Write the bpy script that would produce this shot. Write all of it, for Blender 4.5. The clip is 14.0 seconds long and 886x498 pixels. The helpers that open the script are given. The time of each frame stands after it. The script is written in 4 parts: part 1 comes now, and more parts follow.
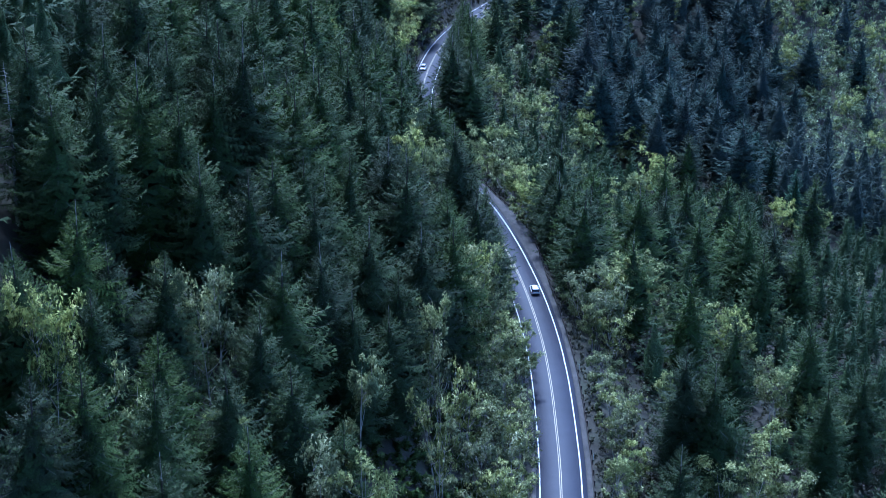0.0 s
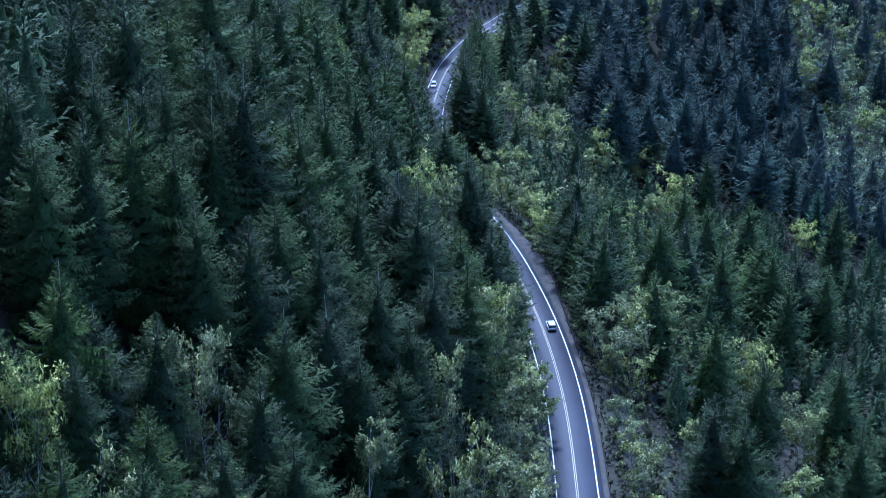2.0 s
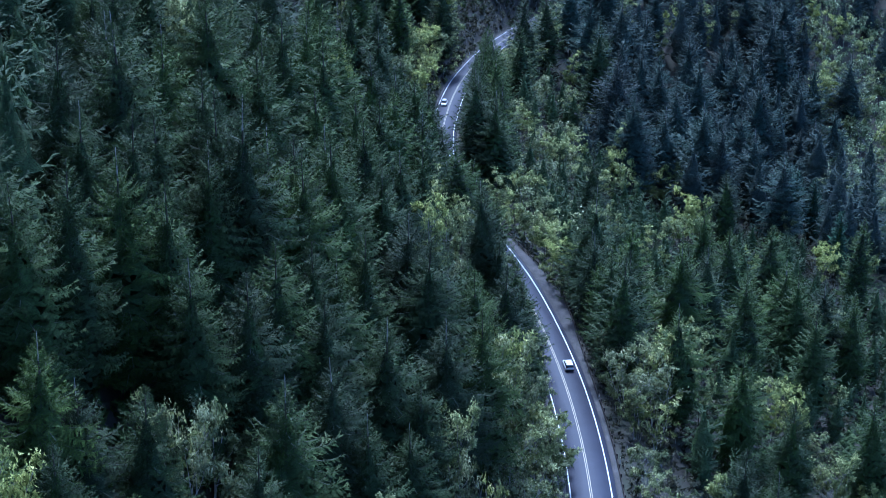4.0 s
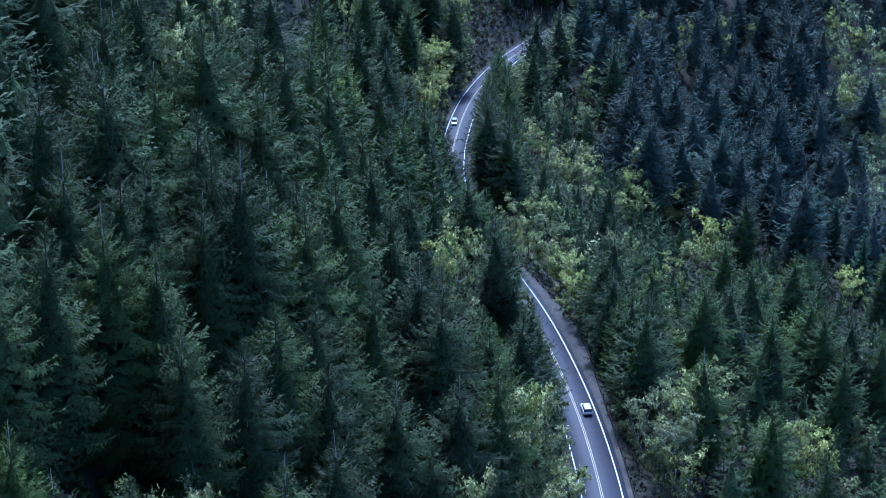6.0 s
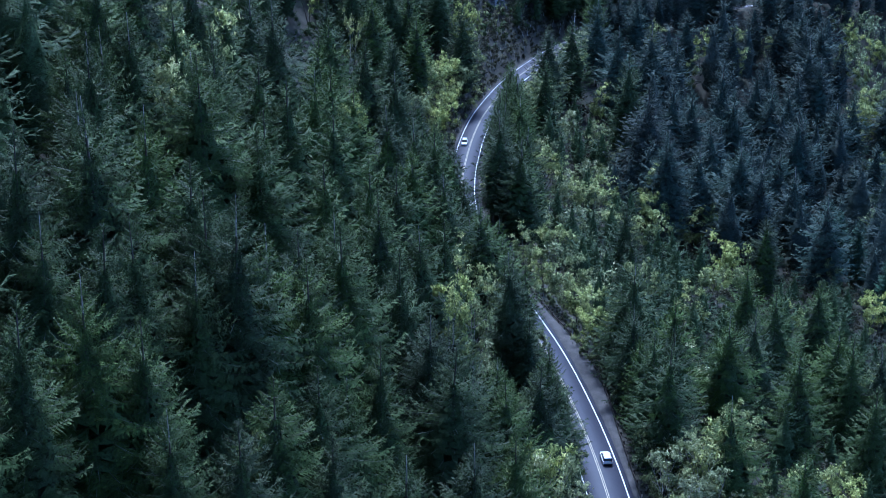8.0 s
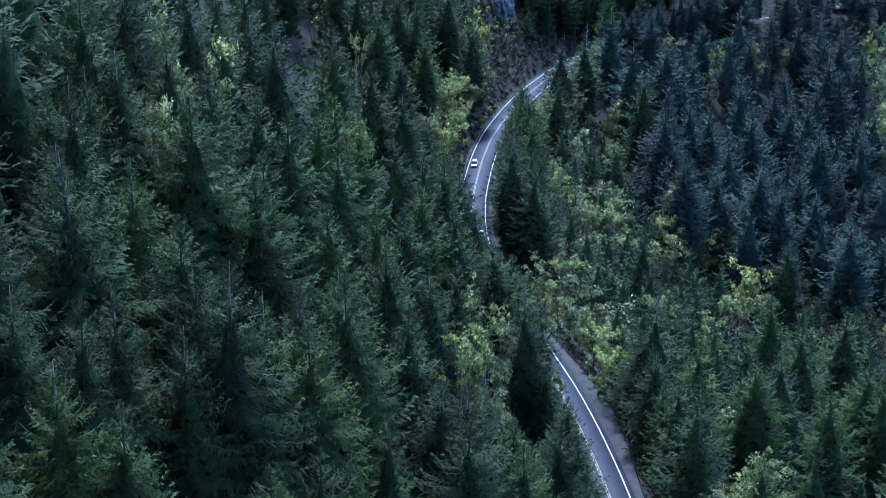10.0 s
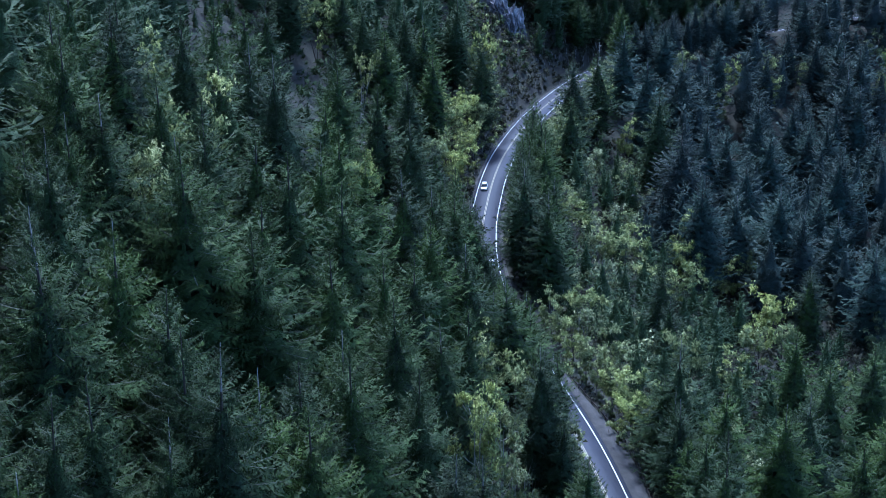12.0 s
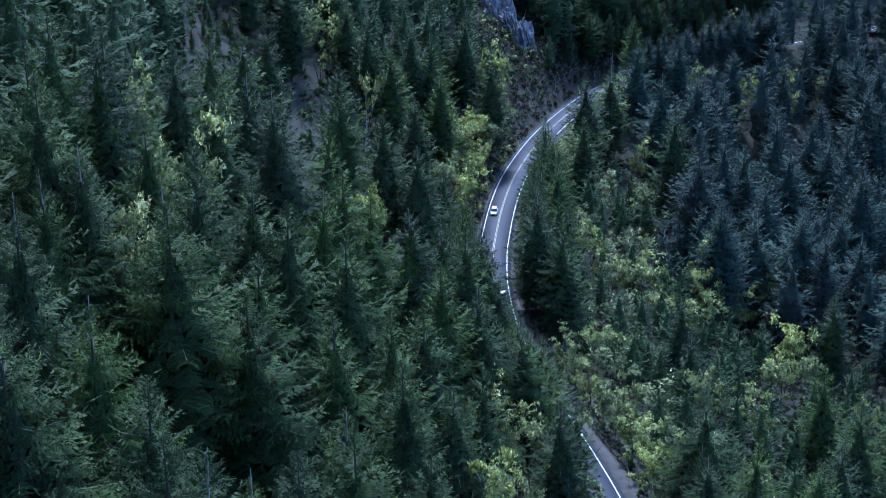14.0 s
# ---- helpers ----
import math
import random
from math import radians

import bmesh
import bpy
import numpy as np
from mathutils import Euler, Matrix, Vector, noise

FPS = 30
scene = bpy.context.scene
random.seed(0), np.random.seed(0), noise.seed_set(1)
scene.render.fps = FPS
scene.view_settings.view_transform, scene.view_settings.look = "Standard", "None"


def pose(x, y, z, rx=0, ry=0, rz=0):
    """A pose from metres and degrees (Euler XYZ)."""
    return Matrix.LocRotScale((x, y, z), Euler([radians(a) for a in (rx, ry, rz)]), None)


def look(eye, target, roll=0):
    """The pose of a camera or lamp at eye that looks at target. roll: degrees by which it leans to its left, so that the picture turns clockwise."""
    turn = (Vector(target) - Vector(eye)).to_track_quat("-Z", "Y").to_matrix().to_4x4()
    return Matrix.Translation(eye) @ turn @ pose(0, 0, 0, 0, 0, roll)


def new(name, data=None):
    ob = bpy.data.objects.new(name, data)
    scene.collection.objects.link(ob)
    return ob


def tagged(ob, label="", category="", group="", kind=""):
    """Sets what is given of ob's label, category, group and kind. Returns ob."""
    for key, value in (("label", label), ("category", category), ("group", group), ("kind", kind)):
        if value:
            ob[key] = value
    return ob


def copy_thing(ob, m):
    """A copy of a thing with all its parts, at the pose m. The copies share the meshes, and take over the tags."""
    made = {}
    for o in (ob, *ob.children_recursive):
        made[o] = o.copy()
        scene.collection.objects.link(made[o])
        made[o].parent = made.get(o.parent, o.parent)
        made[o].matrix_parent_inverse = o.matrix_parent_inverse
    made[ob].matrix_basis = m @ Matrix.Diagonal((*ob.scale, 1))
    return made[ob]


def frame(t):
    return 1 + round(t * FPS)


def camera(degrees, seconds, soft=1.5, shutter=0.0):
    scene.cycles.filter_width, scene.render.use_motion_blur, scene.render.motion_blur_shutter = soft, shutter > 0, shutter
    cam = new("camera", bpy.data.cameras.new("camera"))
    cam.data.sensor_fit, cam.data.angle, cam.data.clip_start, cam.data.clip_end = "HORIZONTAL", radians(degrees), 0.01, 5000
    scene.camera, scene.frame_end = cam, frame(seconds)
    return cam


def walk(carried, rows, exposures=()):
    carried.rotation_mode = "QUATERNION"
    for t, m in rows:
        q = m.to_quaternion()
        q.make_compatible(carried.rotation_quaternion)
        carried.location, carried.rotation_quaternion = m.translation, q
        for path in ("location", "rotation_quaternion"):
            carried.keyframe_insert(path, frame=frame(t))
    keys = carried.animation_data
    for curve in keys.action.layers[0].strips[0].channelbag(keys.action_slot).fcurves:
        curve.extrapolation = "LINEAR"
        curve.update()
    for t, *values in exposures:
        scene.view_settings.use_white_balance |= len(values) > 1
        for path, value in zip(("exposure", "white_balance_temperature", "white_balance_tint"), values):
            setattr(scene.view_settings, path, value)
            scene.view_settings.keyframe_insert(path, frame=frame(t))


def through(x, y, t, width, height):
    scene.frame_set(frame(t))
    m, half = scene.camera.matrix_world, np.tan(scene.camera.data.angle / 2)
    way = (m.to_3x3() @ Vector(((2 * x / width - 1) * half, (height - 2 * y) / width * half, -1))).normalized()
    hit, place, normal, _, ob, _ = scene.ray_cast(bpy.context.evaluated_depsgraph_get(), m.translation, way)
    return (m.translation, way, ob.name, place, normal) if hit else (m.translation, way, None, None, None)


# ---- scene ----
# Light, at a glance.
EXPOSURE, KELVIN, TINT = 1.08, 4370, 11
SKY, SUN, SUN_UP, SUN_TURN = 0.165, 2.6, 60, -4
# The camera: a drone that flies level along a wooded mountainside, looking down on the road.
cam = camera(30.26, 14.0, 0.6)
PATH = [
    (0.0, -0.12, 0.29, 146.14, 68.486, -0.009, -0.018),
    (0.5, -0.30, 4.74, 146.22, 68.510, 0.016, 0.056),
    (1.0, -0.49, 9.20, 146.31, 68.532, 0.042, 0.129),
    (1.5, -0.68, 13.67, 146.41, 68.554, 0.067, 0.202),
    (2.0, -0.88, 18.15, 146.52, 68.574, 0.093, 0.274),
    (2.5, -1.08, 22.64, 146.63, 68.594, 0.120, 0.345),
    (3.0, -1.28, 27.15, 146.75, 68.614, 0.146, 0.415),
    (3.5, -1.49, 31.67, 146.88, 68.632, 0.172, 0.483),
    (4.0, -1.71, 36.20, 147.01, 68.650, 0.199, 0.551),
    (4.5, -1.93, 40.75, 147.14, 68.667, 0.226, 0.617),
    (5.0, -2.16, 45.32, 147.28, 68.683, 0.252, 0.682),
    (5.5, -2.39, 49.90, 147.42, 68.698, 0.279, 0.745),
    (6.0, -2.64, 54.51, 147.56, 68.713, 0.305, 0.807),
    (6.5, -2.89, 59.14, 147.70, 68.727, 0.332, 0.868),
    (7.0, -3.15, 63.79, 147.84, 68.740, 0.358, 0.926),
    (7.5, -3.42, 68.47, 147.98, 68.753, 0.385, 0.983),
    (8.0, -3.70, 73.17, 148.12, 68.764, 0.411, 1.037),
    (8.5, -3.98, 77.90, 148.25, 68.776, 0.437, 1.090),
    (9.0, -4.28, 82.66, 148.38, 68.786, 0.462, 1.141),
    (9.5, -4.59, 87.45, 148.51, 68.796, 0.488, 1.189),
    (10.0, -4.91, 92.27, 148.63, 68.805, 0.513, 1.236),
    (10.5, -5.25, 97.12, 148.75, 68.814, 0.538, 1.280),
    (11.0, -5.59, 102.01, 148.86, 68.822, 0.562, 1.321),
    (11.5, -5.95, 106.93, 148.96, 68.829, 0.586, 1.360),
    (12.0, -6.33, 111.89, 149.05, 68.836, 0.610, 1.397),
    (12.5, -6.71, 116.89, 149.13, 68.842, 0.633, 1.430),
    (13.0, -7.11, 121.92, 149.21, 68.848, 0.656, 1.461),
    (13.5, -7.53, 127.00, 149.27, 68.853, 0.678, 1.489),
    (14.0, -7.96, 132.11, 149.32, 68.857, 0.700, 1.515),
]
walk(cam, [(t, pose(x, y, z, rx, ry, rz)) for t, x, y, z, rx, ry, rz in PATH], [(0.0, EXPOSURE, KELVIN - 130, TINT), (7.0, EXPOSURE, KELVIN, TINT), (14.0, EXPOSURE, KELVIN + 90, TINT - 2)])

# World and sun: the slope lies in shade under a bright evening sky.
world = bpy.data.worlds.new("sky")
scene.world = world
world.use_nodes = True
wn, wl = world.node_tree.nodes, world.node_tree.links
sky = wn.new("ShaderNodeTexSky")
sky.sky_type, sky.sun_disc = "NISHITA", False
sky.sun_elevation, sky.sun_rotation = radians(SUN_UP), radians(SUN_TURN)
sky.dust_density = 2.0
wl.new(sky.outputs[0], wn["Background"].inputs[0])
wn["Background"].inputs[1].default_value = SKY
sun = new("sun", bpy.data.lights.new("sun", "SUN"))
sun.data.energy, sun.data.angle, sun.data.color = SUN, radians(9), (1.0, 0.96, 0.9)
sun.matrix_world = look((0, 0, 400), Vector((0, 0, 400)) - Vector((math.sin(radians(SUN_TURN)) * math.cos(radians(SUN_UP)), math.cos(radians(SUN_TURN)) * math.cos(radians(SUN_UP)), math.sin(radians(SUN_UP)))))
# ---- terrain: a road cut into a steep slope that rises on one side and falls on the other ----
ROAD = [(-150, -330), (-75, -160), (-25, 0), (0.5, 100), (16.8, 200), (20.5, 249), (21.5, 280), (21.6, 305), (20.8, 327), (19.0, 350),
        (16.0, 375), (12.0, 400), (6.6, 425), (0.3, 452), (-4.8, 480), (-7.2, 508), (-7.4, 530), (-6.8, 546), (-4.0, 581), (0.8, 614), (11.2, 658),
        (27.5, 704), (39, 724), (62, 752), (98, 786), (150, 824), (260, 890), (450, 985), (760, 1120)]


def road_z(y):
    return -0.034 * (y - 300)


def catmull(points, steps):
    p = np.array([points[0], *points, points[-1]], float)
    out = []
    for i in range(1, len(p) - 2):
        t = np.linspace(0, 1, steps, endpoint=False)[:, None]
        a, b, c, d = p[i - 1:i + 3]
        out.append(0.5 * (2 * b + (c - a) * t + (2 * a - 5 * b + 4 * c - d) * t * t + (3 * b - a - 3 * c + d) * t ** 3))
    return np.vstack(out + [p[-1:]])


LINE = catmull(ROAD, 6)
WAY = np.diff(LINE, axis=0)
LONG = np.hypot(WAY[:, 0], WAY[:, 1])
ALONG = np.r_[0, np.cumsum(LONG)]


def beside(x, y):
    """Signed distance from the road's middle (uphill side positive) and the y of the nearest point of the road."""
    x, y = np.asarray(x, float).ravel(), np.asarray(y, float).ravel()
    best, side, near = np.full(x.shape, 1e9), np.zeros(x.shape), np.zeros(x.shape)
    for (ax, ay), (wx, wy), n in zip(LINE[:-1], WAY, LONG):
        k = np.clip(((x - ax) * wx + (y - ay) * wy) / n ** 2, 0, 1)
        dx, dy = x - ax - k * wx, y - ay - k * wy
        d = np.hypot(dx, dy)
        m = d < best
        best[m], near[m] = d[m], (ay + k * wy)[m]
        side[m] = np.where(wx * dy - wy * dx > 0, 1.0, -1.0)[m]
    return best * side, near


def waves(x, y):
    return (1.6 * np.sin(0.061 * x + 0.9) * np.sin(0.047 * y + 0.3) + 0.9 * np.sin(0.13 * x + 0.07 * y) + 0.5 * np.sin(0.23 * y - 0.19 * x + 2.0)
            + 0.25 * np.sin(0.71 * x + 0.3) * np.sin(0.63 * y))


def ground(x, y):
    shape = np.shape(x)
    d, near = beside(x, y)
    x, y = np.asarray(x, float).ravel(), np.asarray(y, float).ravel()
    up, down = np.maximum(d - 5.2, 0), np.maximum(-d - 8.0, 0)
    rise = np.minimum(up, 2.5) * 0.9 + np.clip(up - 2.5, 0, 130) * 0.86 + np.maximum(up - 132.5, 0) * 0.45
    rise = np.minimum(rise, 2.2 * np.maximum(d - 6.8, 0))
    fall = np.minimum(down, 58) * 0.6 + np.maximum(down - 58, 0) * 0.33
    # Unseen slopes across the valley and behind the camera, added to block low sky.
    low_sky_block = np.clip(down - 330, 0, 700) * 0.75 + np.clip(-150 - y, 0, 800) * 0.6
    rough = np.clip(np.maximum(up, down) / 12.0, 0, 1) * waves(x, y)
    flat = np.where((d > -9) & (d < 6), -0.12, 0.0)
    return (road_z(near) + rise - fall + low_sky_block + rough + flat).reshape(shape)


# ---- materials ----
def material(name):
    m = bpy.data.materials.new(name)
    m.use_nodes = True
    n, l = m.node_tree.nodes, m.node_tree.links
    return m, n, l, n["Principled BSDF"]


def ramp(n, stops):
    r = n.new("ShaderNodeValToRGB")
    e = r.color_ramp.elements
    while len(e) < len(stops):
        e.new(0.5)
    for k, (at, c) in zip(e, stops):
        k.position, k.color = at, (*c, 1)
    return r


def noise_node(n, l, scale, detail=4.0, rough=0.6):
    co, t = n.new("ShaderNodeTexCoord"), n.new("ShaderNodeTexNoise")
    t.inputs["Scale"].default_value, t.inputs["Detail"].default_value, t.inputs["Roughness"].default_value = scale, detail, rough
    l.new(co.outputs["Object"], t.inputs["Vector"])
    return t


def foliage(name, shade, mid, tip, through=0.25, spread=0.5, clump=0.0, lace=0.0):
    """Leaves or needles: every spray has its own tone, every tree a slightly different one."""
    m, n, l, p = material(name)
    geo, info = n.new("ShaderNodeNewGeometry"), n.new("ShaderNodeObjectInfo")
    r = ramp(n, [(0.0, shade), (0.66, mid), (1.0, tip)])
    if clump:
        t, k, mix = noise_node(n, l, 0.32, 2.0), n.new("ShaderNodeMapRange"), n.new("ShaderNodeMix")
        k.inputs["From Min"].default_value, k.inputs["From Max"].default_value = 0.40, 0.58
        l.new(t.outputs[0], k.inputs["Value"])
        mix.inputs[0].default_value = clump
        l.new(geo.outputs["Random Per Island"], mix.inputs[2])
        l.new(k.outputs[0], mix.inputs[3])
        l.new(mix.outputs[0], r.inputs[0])
    else:
        l.new(geo.outputs["Random Per Island"], r.inputs[0])
    hue = n.new("ShaderNodeHueSaturation")
    for src, dst, lo, hi in (("Random", "Value", 1 - spread, 1 + spread), ("Random", "Saturation", 1 - 0.6 * spread, 1 + 0.4 * spread), ("Random", "Hue", 0.5 + 0.025 * spread, 0.5 - 0.045 * spread)):
        k = n.new("ShaderNodeMapRange")
        k.inputs["To Min"].default_value, k.inputs["To Max"].default_value = lo, hi
        l.new(info.outputs[src], k.inputs["Value"])
        l.new(k.outputs[0], hue.inputs[dst])
    # Finer than a spray: needles in light and dark tufts.
    tuft, k, tone = noise_node(n, l, 3.2, 3.0, 0.7), n.new("ShaderNodeMapRange"), n.new("ShaderNodeMath")
    k.inputs["From Min"].default_value, k.inputs["From Max"].default_value, k.inputs["To Min"].default_value, k.inputs["To Max"].default_value = 0.36, 0.64, 0.55, 1.45
    l.new(tuft.outputs[0], k.inputs["Value"])
    tone.operation = "MULTIPLY"
    l.new(hue.inputs["Value"].links[0].from_socket, tone.inputs[0])
    l.new(k.outputs[0], tone.inputs[1])
    l.new(tone.outputs[0], hue.inputs["Value"])
    l.new(r.outputs[0], hue.inputs["Color"])
    p.inputs["Roughness"].default_value = 0.62
    p.inputs["Specular IOR Level"].default_value = 0.15
    l.new(hue.outputs[0], p.inputs["Base Color"])
    tr, mix, out = n.new("ShaderNodeBsdfTranslucent"), n.new("ShaderNodeMixShader"), n["Material Output"]
    l.new(hue.outputs[0], tr.inputs["Color"])
    mix.inputs[0].default_value = through
    l.new(p.outputs[0], mix.inputs[1])
    l.new(tr.outputs[0], mix.inputs[2])
    l.new(mix.outputs[0], out.inputs["Surface"])
    if lace:
        # Air between the needles of a spray.
        air, hole, cut, clear = noise_node(n, l, 7.0, 1.0), n.new("ShaderNodeMath"), n.new("ShaderNodeMixShader"), n.new("ShaderNodeBsdfTransparent")
        hole.operation = "LESS_THAN"
        hole.inputs[1].default_value = lace
        l.new(air.outputs[0], hole.inputs[0])
        l.new(hole.outputs[0], cut.inputs[0])
        l.new(mix.outputs[0], cut.inputs[1])
        l.new(clear.outputs[0], cut.inputs[2])
        l.new(cut.outputs[0], out.inputs["Surface"])
    return m


def surface(name, stops, scale, rough=0.85, bump=0.3, fine=6.0):
    """A rough surface: a coarse and a fine noise choose the colour, the fine one gives relief."""
    m, n, l, p = material(name)
    a, b = noise_node(n, l, scale), noise_node(n, l, scale * fine, 5.0, 0.7)
    mix = n.new("ShaderNodeMath")
    mix.operation = "MULTIPLY_ADD"
    mix.inputs[1].default_value = 0.55
    l.new(a.outputs[0], mix.inputs[0])
    k = n.new("ShaderNodeMath")
    k.operation = "MULTIPLY"
    k.inputs[1].default_value = 0.45
    l.new(b.outputs[0], k.inputs[0])
    l.new(k.outputs[0], mix.inputs[2])
    r = ramp(n, stops)
    l.new(mix.outputs[0], r.inputs[0])
    l.new(r.outputs[0], p.inputs["Base Color"])
    p.inputs["Roughness"].default_value = rough
    bm = n.new("ShaderNodeBump")
    bm.inputs["Strength"].default_value, bm.inputs["Distance"].default_value = bump, 0.1
    l.new(b.outputs[0], bm.inputs["Height"])
    l.new(bm.outputs[0], p.inputs["Normal"])
    return m


def plain(name, colour, rough=0.5, metal=0.0):
    m, n, l, p = material(name)
    p.inputs["Base Color"].default_value = (*colour, 1)
    p.inputs["Roughness"].default_value, p.inputs["Metallic"].default_value = rough, metal
    return m


FIR = foliage("fir needles", (0.030, 0.053, 0.014), (0.041, 0.069, 0.019), (0.060, 0.087, 0.027), 0.2, 0.35, 0.0, 0.46)
YOUNG = foliage("young fir needles", (0.026, 0.045, 0.017), (0.037, 0.061, 0.023), (0.058, 0.082, 0.034), 0.15, 0.0, 0.0, 0.42)
# Far firs: the blue of distance haze is put into the needle colour.
HAZED_FIR = foliage("hazed fir needles", (0.027, 0.044, 0.034), (0.036, 0.057, 0.045), (0.052, 0.073, 0.060), 0.2, 0.3, 0.0, 0.45)
CEDAR = foliage("cedar sprays", (0.022, 0.045, 0.028), (0.04, 0.085, 0.05), (0.07, 0.13, 0.08), 0.2, 0.2)
MAPLE = foliage("maple leaves", (0.050, 0.074, 0.022), (0.29, 0.34, 0.115), (0.64, 0.66, 0.28), 0.35, 0.25, 0.55, 0.46)
ALDER = foliage("alder leaves", (0.045, 0.062, 0.024), (0.22, 0.26, 0.098), (0.58, 0.60, 0.31), 0.3, 0.3, 0.55, 0.46)
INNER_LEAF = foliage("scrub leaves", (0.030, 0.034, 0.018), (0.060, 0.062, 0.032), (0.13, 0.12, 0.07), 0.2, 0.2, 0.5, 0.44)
FAR_LEAF = foliage("far broadleaf", (0.045, 0.070, 0.035), (0.17, 0.22, 0.11), (0.52, 0.57, 0.36), 0.3, 0.3, 0.55, 0.46)
BARK = surface("bark", [(0.3, (0.035, 0.03, 0.024)), (0.55, (0.08, 0.07, 0.06)), (0.8, (0.15, 0.14, 0.125))], 0.9)
INNER = foliage("inner needles", (0.034, 0.060, 0.018), (0.043, 0.073, 0.022), (0.053, 0.084, 0.027), 0.15, 0.35, 0.0, 0.44)
# Inside of the far crowns, with the same haze tint in its colour.
INNER_HAZED = foliage("inner hazed needles", (0.028, 0.046, 0.037), (0.037, 0.059, 0.047), (0.046, 0.069, 0.056), 0.15, 0.3, 0.0, 0.44)
# Lichened wood; the light that bough tops catch is put into its colour too.
TWIG = surface("lichened top-lit boughs", [(0.3, (0.05, 0.06, 0.04)), (0.55, (0.09, 0.10, 0.07)), (0.8, (0.18, 0.19, 0.14))], 0.8)
DEAD = surface("bleached dead wood", [(0.3, (0.22, 0.20, 0.18)), (0.6, (0.42, 0.40, 0.37)), (0.8, (0.6, 0.58, 0.55))], 1.2)
SOIL = surface("forest floor", [(0.3, (0.014, 0.013, 0.009)), (0.5, (0.030, 0.027, 0.019)), (0.62, (0.030, 0.036, 0.019)), (0.8, (0.075, 0.062, 0.05))], 0.12, 0.95, 0.8, 14.0)
# The blue that the road reflects from the sky is put into this colour.
SKY_TINTED_ASPHALT = surface("asphalt", [(0.35, (0.015, 0.016, 0.029)), (0.55, (0.022, 0.023, 0.040)), (0.75, (0.034, 0.035, 0.055))], 0.15, 0.62, 0.15, 30.0)
GRAVEL = surface("gravel shoulder", [(0.3, (0.036, 0.033, 0.032)), (0.55, (0.072, 0.066, 0.064)), (0.75, (0.14, 0.13, 0.125))], 0.35, 0.95, 0.5, 20.0)
WHITE_PAINT = surface("white road paint", [(0.25, (0.3, 0.3, 0.3)), (0.45, (0.62, 0.62, 0.62)), (0.7, (0.8, 0.8, 0.8))], 0.6, 0.6, 0.1)
YELLOW_PAINT = surface("yellow road paint", [(0.25, (0.14, 0.13, 0.10)), (0.5, (0.36, 0.32, 0.22)), (0.7, (0.48, 0.42, 0.28))], 0.6, 0.6, 0.1)


# ---- ground, road and markings ----
def link_mesh(name, verts, faces, mat, parent=None, smooth=False, normals=None):
    me = bpy.data.meshes.new(name)
    verts, faces = np.asarray(verts, np.float32), np.asarray(faces, np.int32)
    if normals is not None:
        a, b, c = (verts[faces[:, i]] for i in range(3))
        turned = (np.cross(b - a, c - a) * normals[faces[:, 0]]).sum(1) < 0
        faces = np.where(turned[:, None], faces[:, ::-1], faces)
    k = faces.shape[1]
    me.vertices.add(len(verts))
    me.vertices.foreach_set("co", verts.ravel())
    me.loops.add(faces.size)
    me.loops.foreach_set("vertex_index", faces.ravel())
    me.polygons.add(len(faces))
    me.polygons.foreach_set("loop_start", np.arange(0, faces.size, k, dtype=np.int32))
    me.polygons.foreach_set("loop_total", np.full(len(faces), k, np.int32))
    me.update(calc_edges=True)
    me.validate()
    if smooth:
        me.polygons.foreach_set("use_smooth", np.ones(len(faces), bool))
    if normals is not None:
        me.normals_split_custom_set_from_vertices(np.asarray(normals, np.float32))
    me.materials.append(mat)
    ob = new(name, me)
    ob.parent = parent
    return ob


def grid_faces(rows, cols):
    i = np.arange(rows - 1)[:, None] * cols + np.arange(cols - 1)[None, :]
    i = i.ravel()
    return np.stack([i, i + 1, i + cols + 1, i + cols], 1)


def spaced(lo, hi, fine_lo, fine_hi, fine, coarse):
    return np.r_[np.arange(lo, fine_lo, coarse), np.arange(fine_lo, fine_hi, fine), np.arange(fine_hi, hi + 1, coarse)]


gx, gy = spaced(-1700, 2300, -130, 190, 2.5, 40), spaced(-1400, 3400, -40, 800, 2.5, 40)
X, Y = np.meshgrid(gx, gy)
ground_sheet = link_mesh("ground", np.stack([X, Y, ground(X, Y)], -1).reshape(-1, 3), grid_faces(len(gy), len(gx)), SOIL, smooth=True)
tagged(ground_sheet, "steep forest floor of dark soil and litter", "ground", kind="structure")

# The road's middle, sampled every two metres over the stretch that can be seen.
S = np.arange(0, ALONG[-1], 2.0)
MID = np.stack([np.interp(S, ALONG, LINE[:, 0]), np.interp(S, ALONG, LINE[:, 1])], 1)
for _ in range(4):
    MID[1:-1] = (MID[:-2] + 2 * MID[1:-1] + MID[2:]) / 4
TAN = np.gradient(MID, axis=0)
TAN /= np.hypot(TAN[:, 0], TAN[:, 1])[:, None]
SIDE = np.stack([-TAN[:, 1], TAN[:, 0]], 1)
SEEN = (MID[:, 1] > 150) & (MID[:, 1] < 900)


def along(offset, lift=0.0, rows=slice(None)):
    """Points along the road at a distance to its uphill side."""
    off = np.broadcast_to(offset, len(MID))
    p = MID + SIDE * off[:, None]
    return np.c_[p, road_z(MID[:, 1]) + lift][rows]


def strip(name, section, mat, rows=slice(None)):
    """A band along the road from a list of (offset, lift)."""
    lines = [along(o, z, rows) for o, z in section]
    v = np.stack(lines, 1)
    return link_mesh(name, v.reshape(-1, 3), grid_faces(v.shape[0], v.shape[1])[:, ::-1], mat)


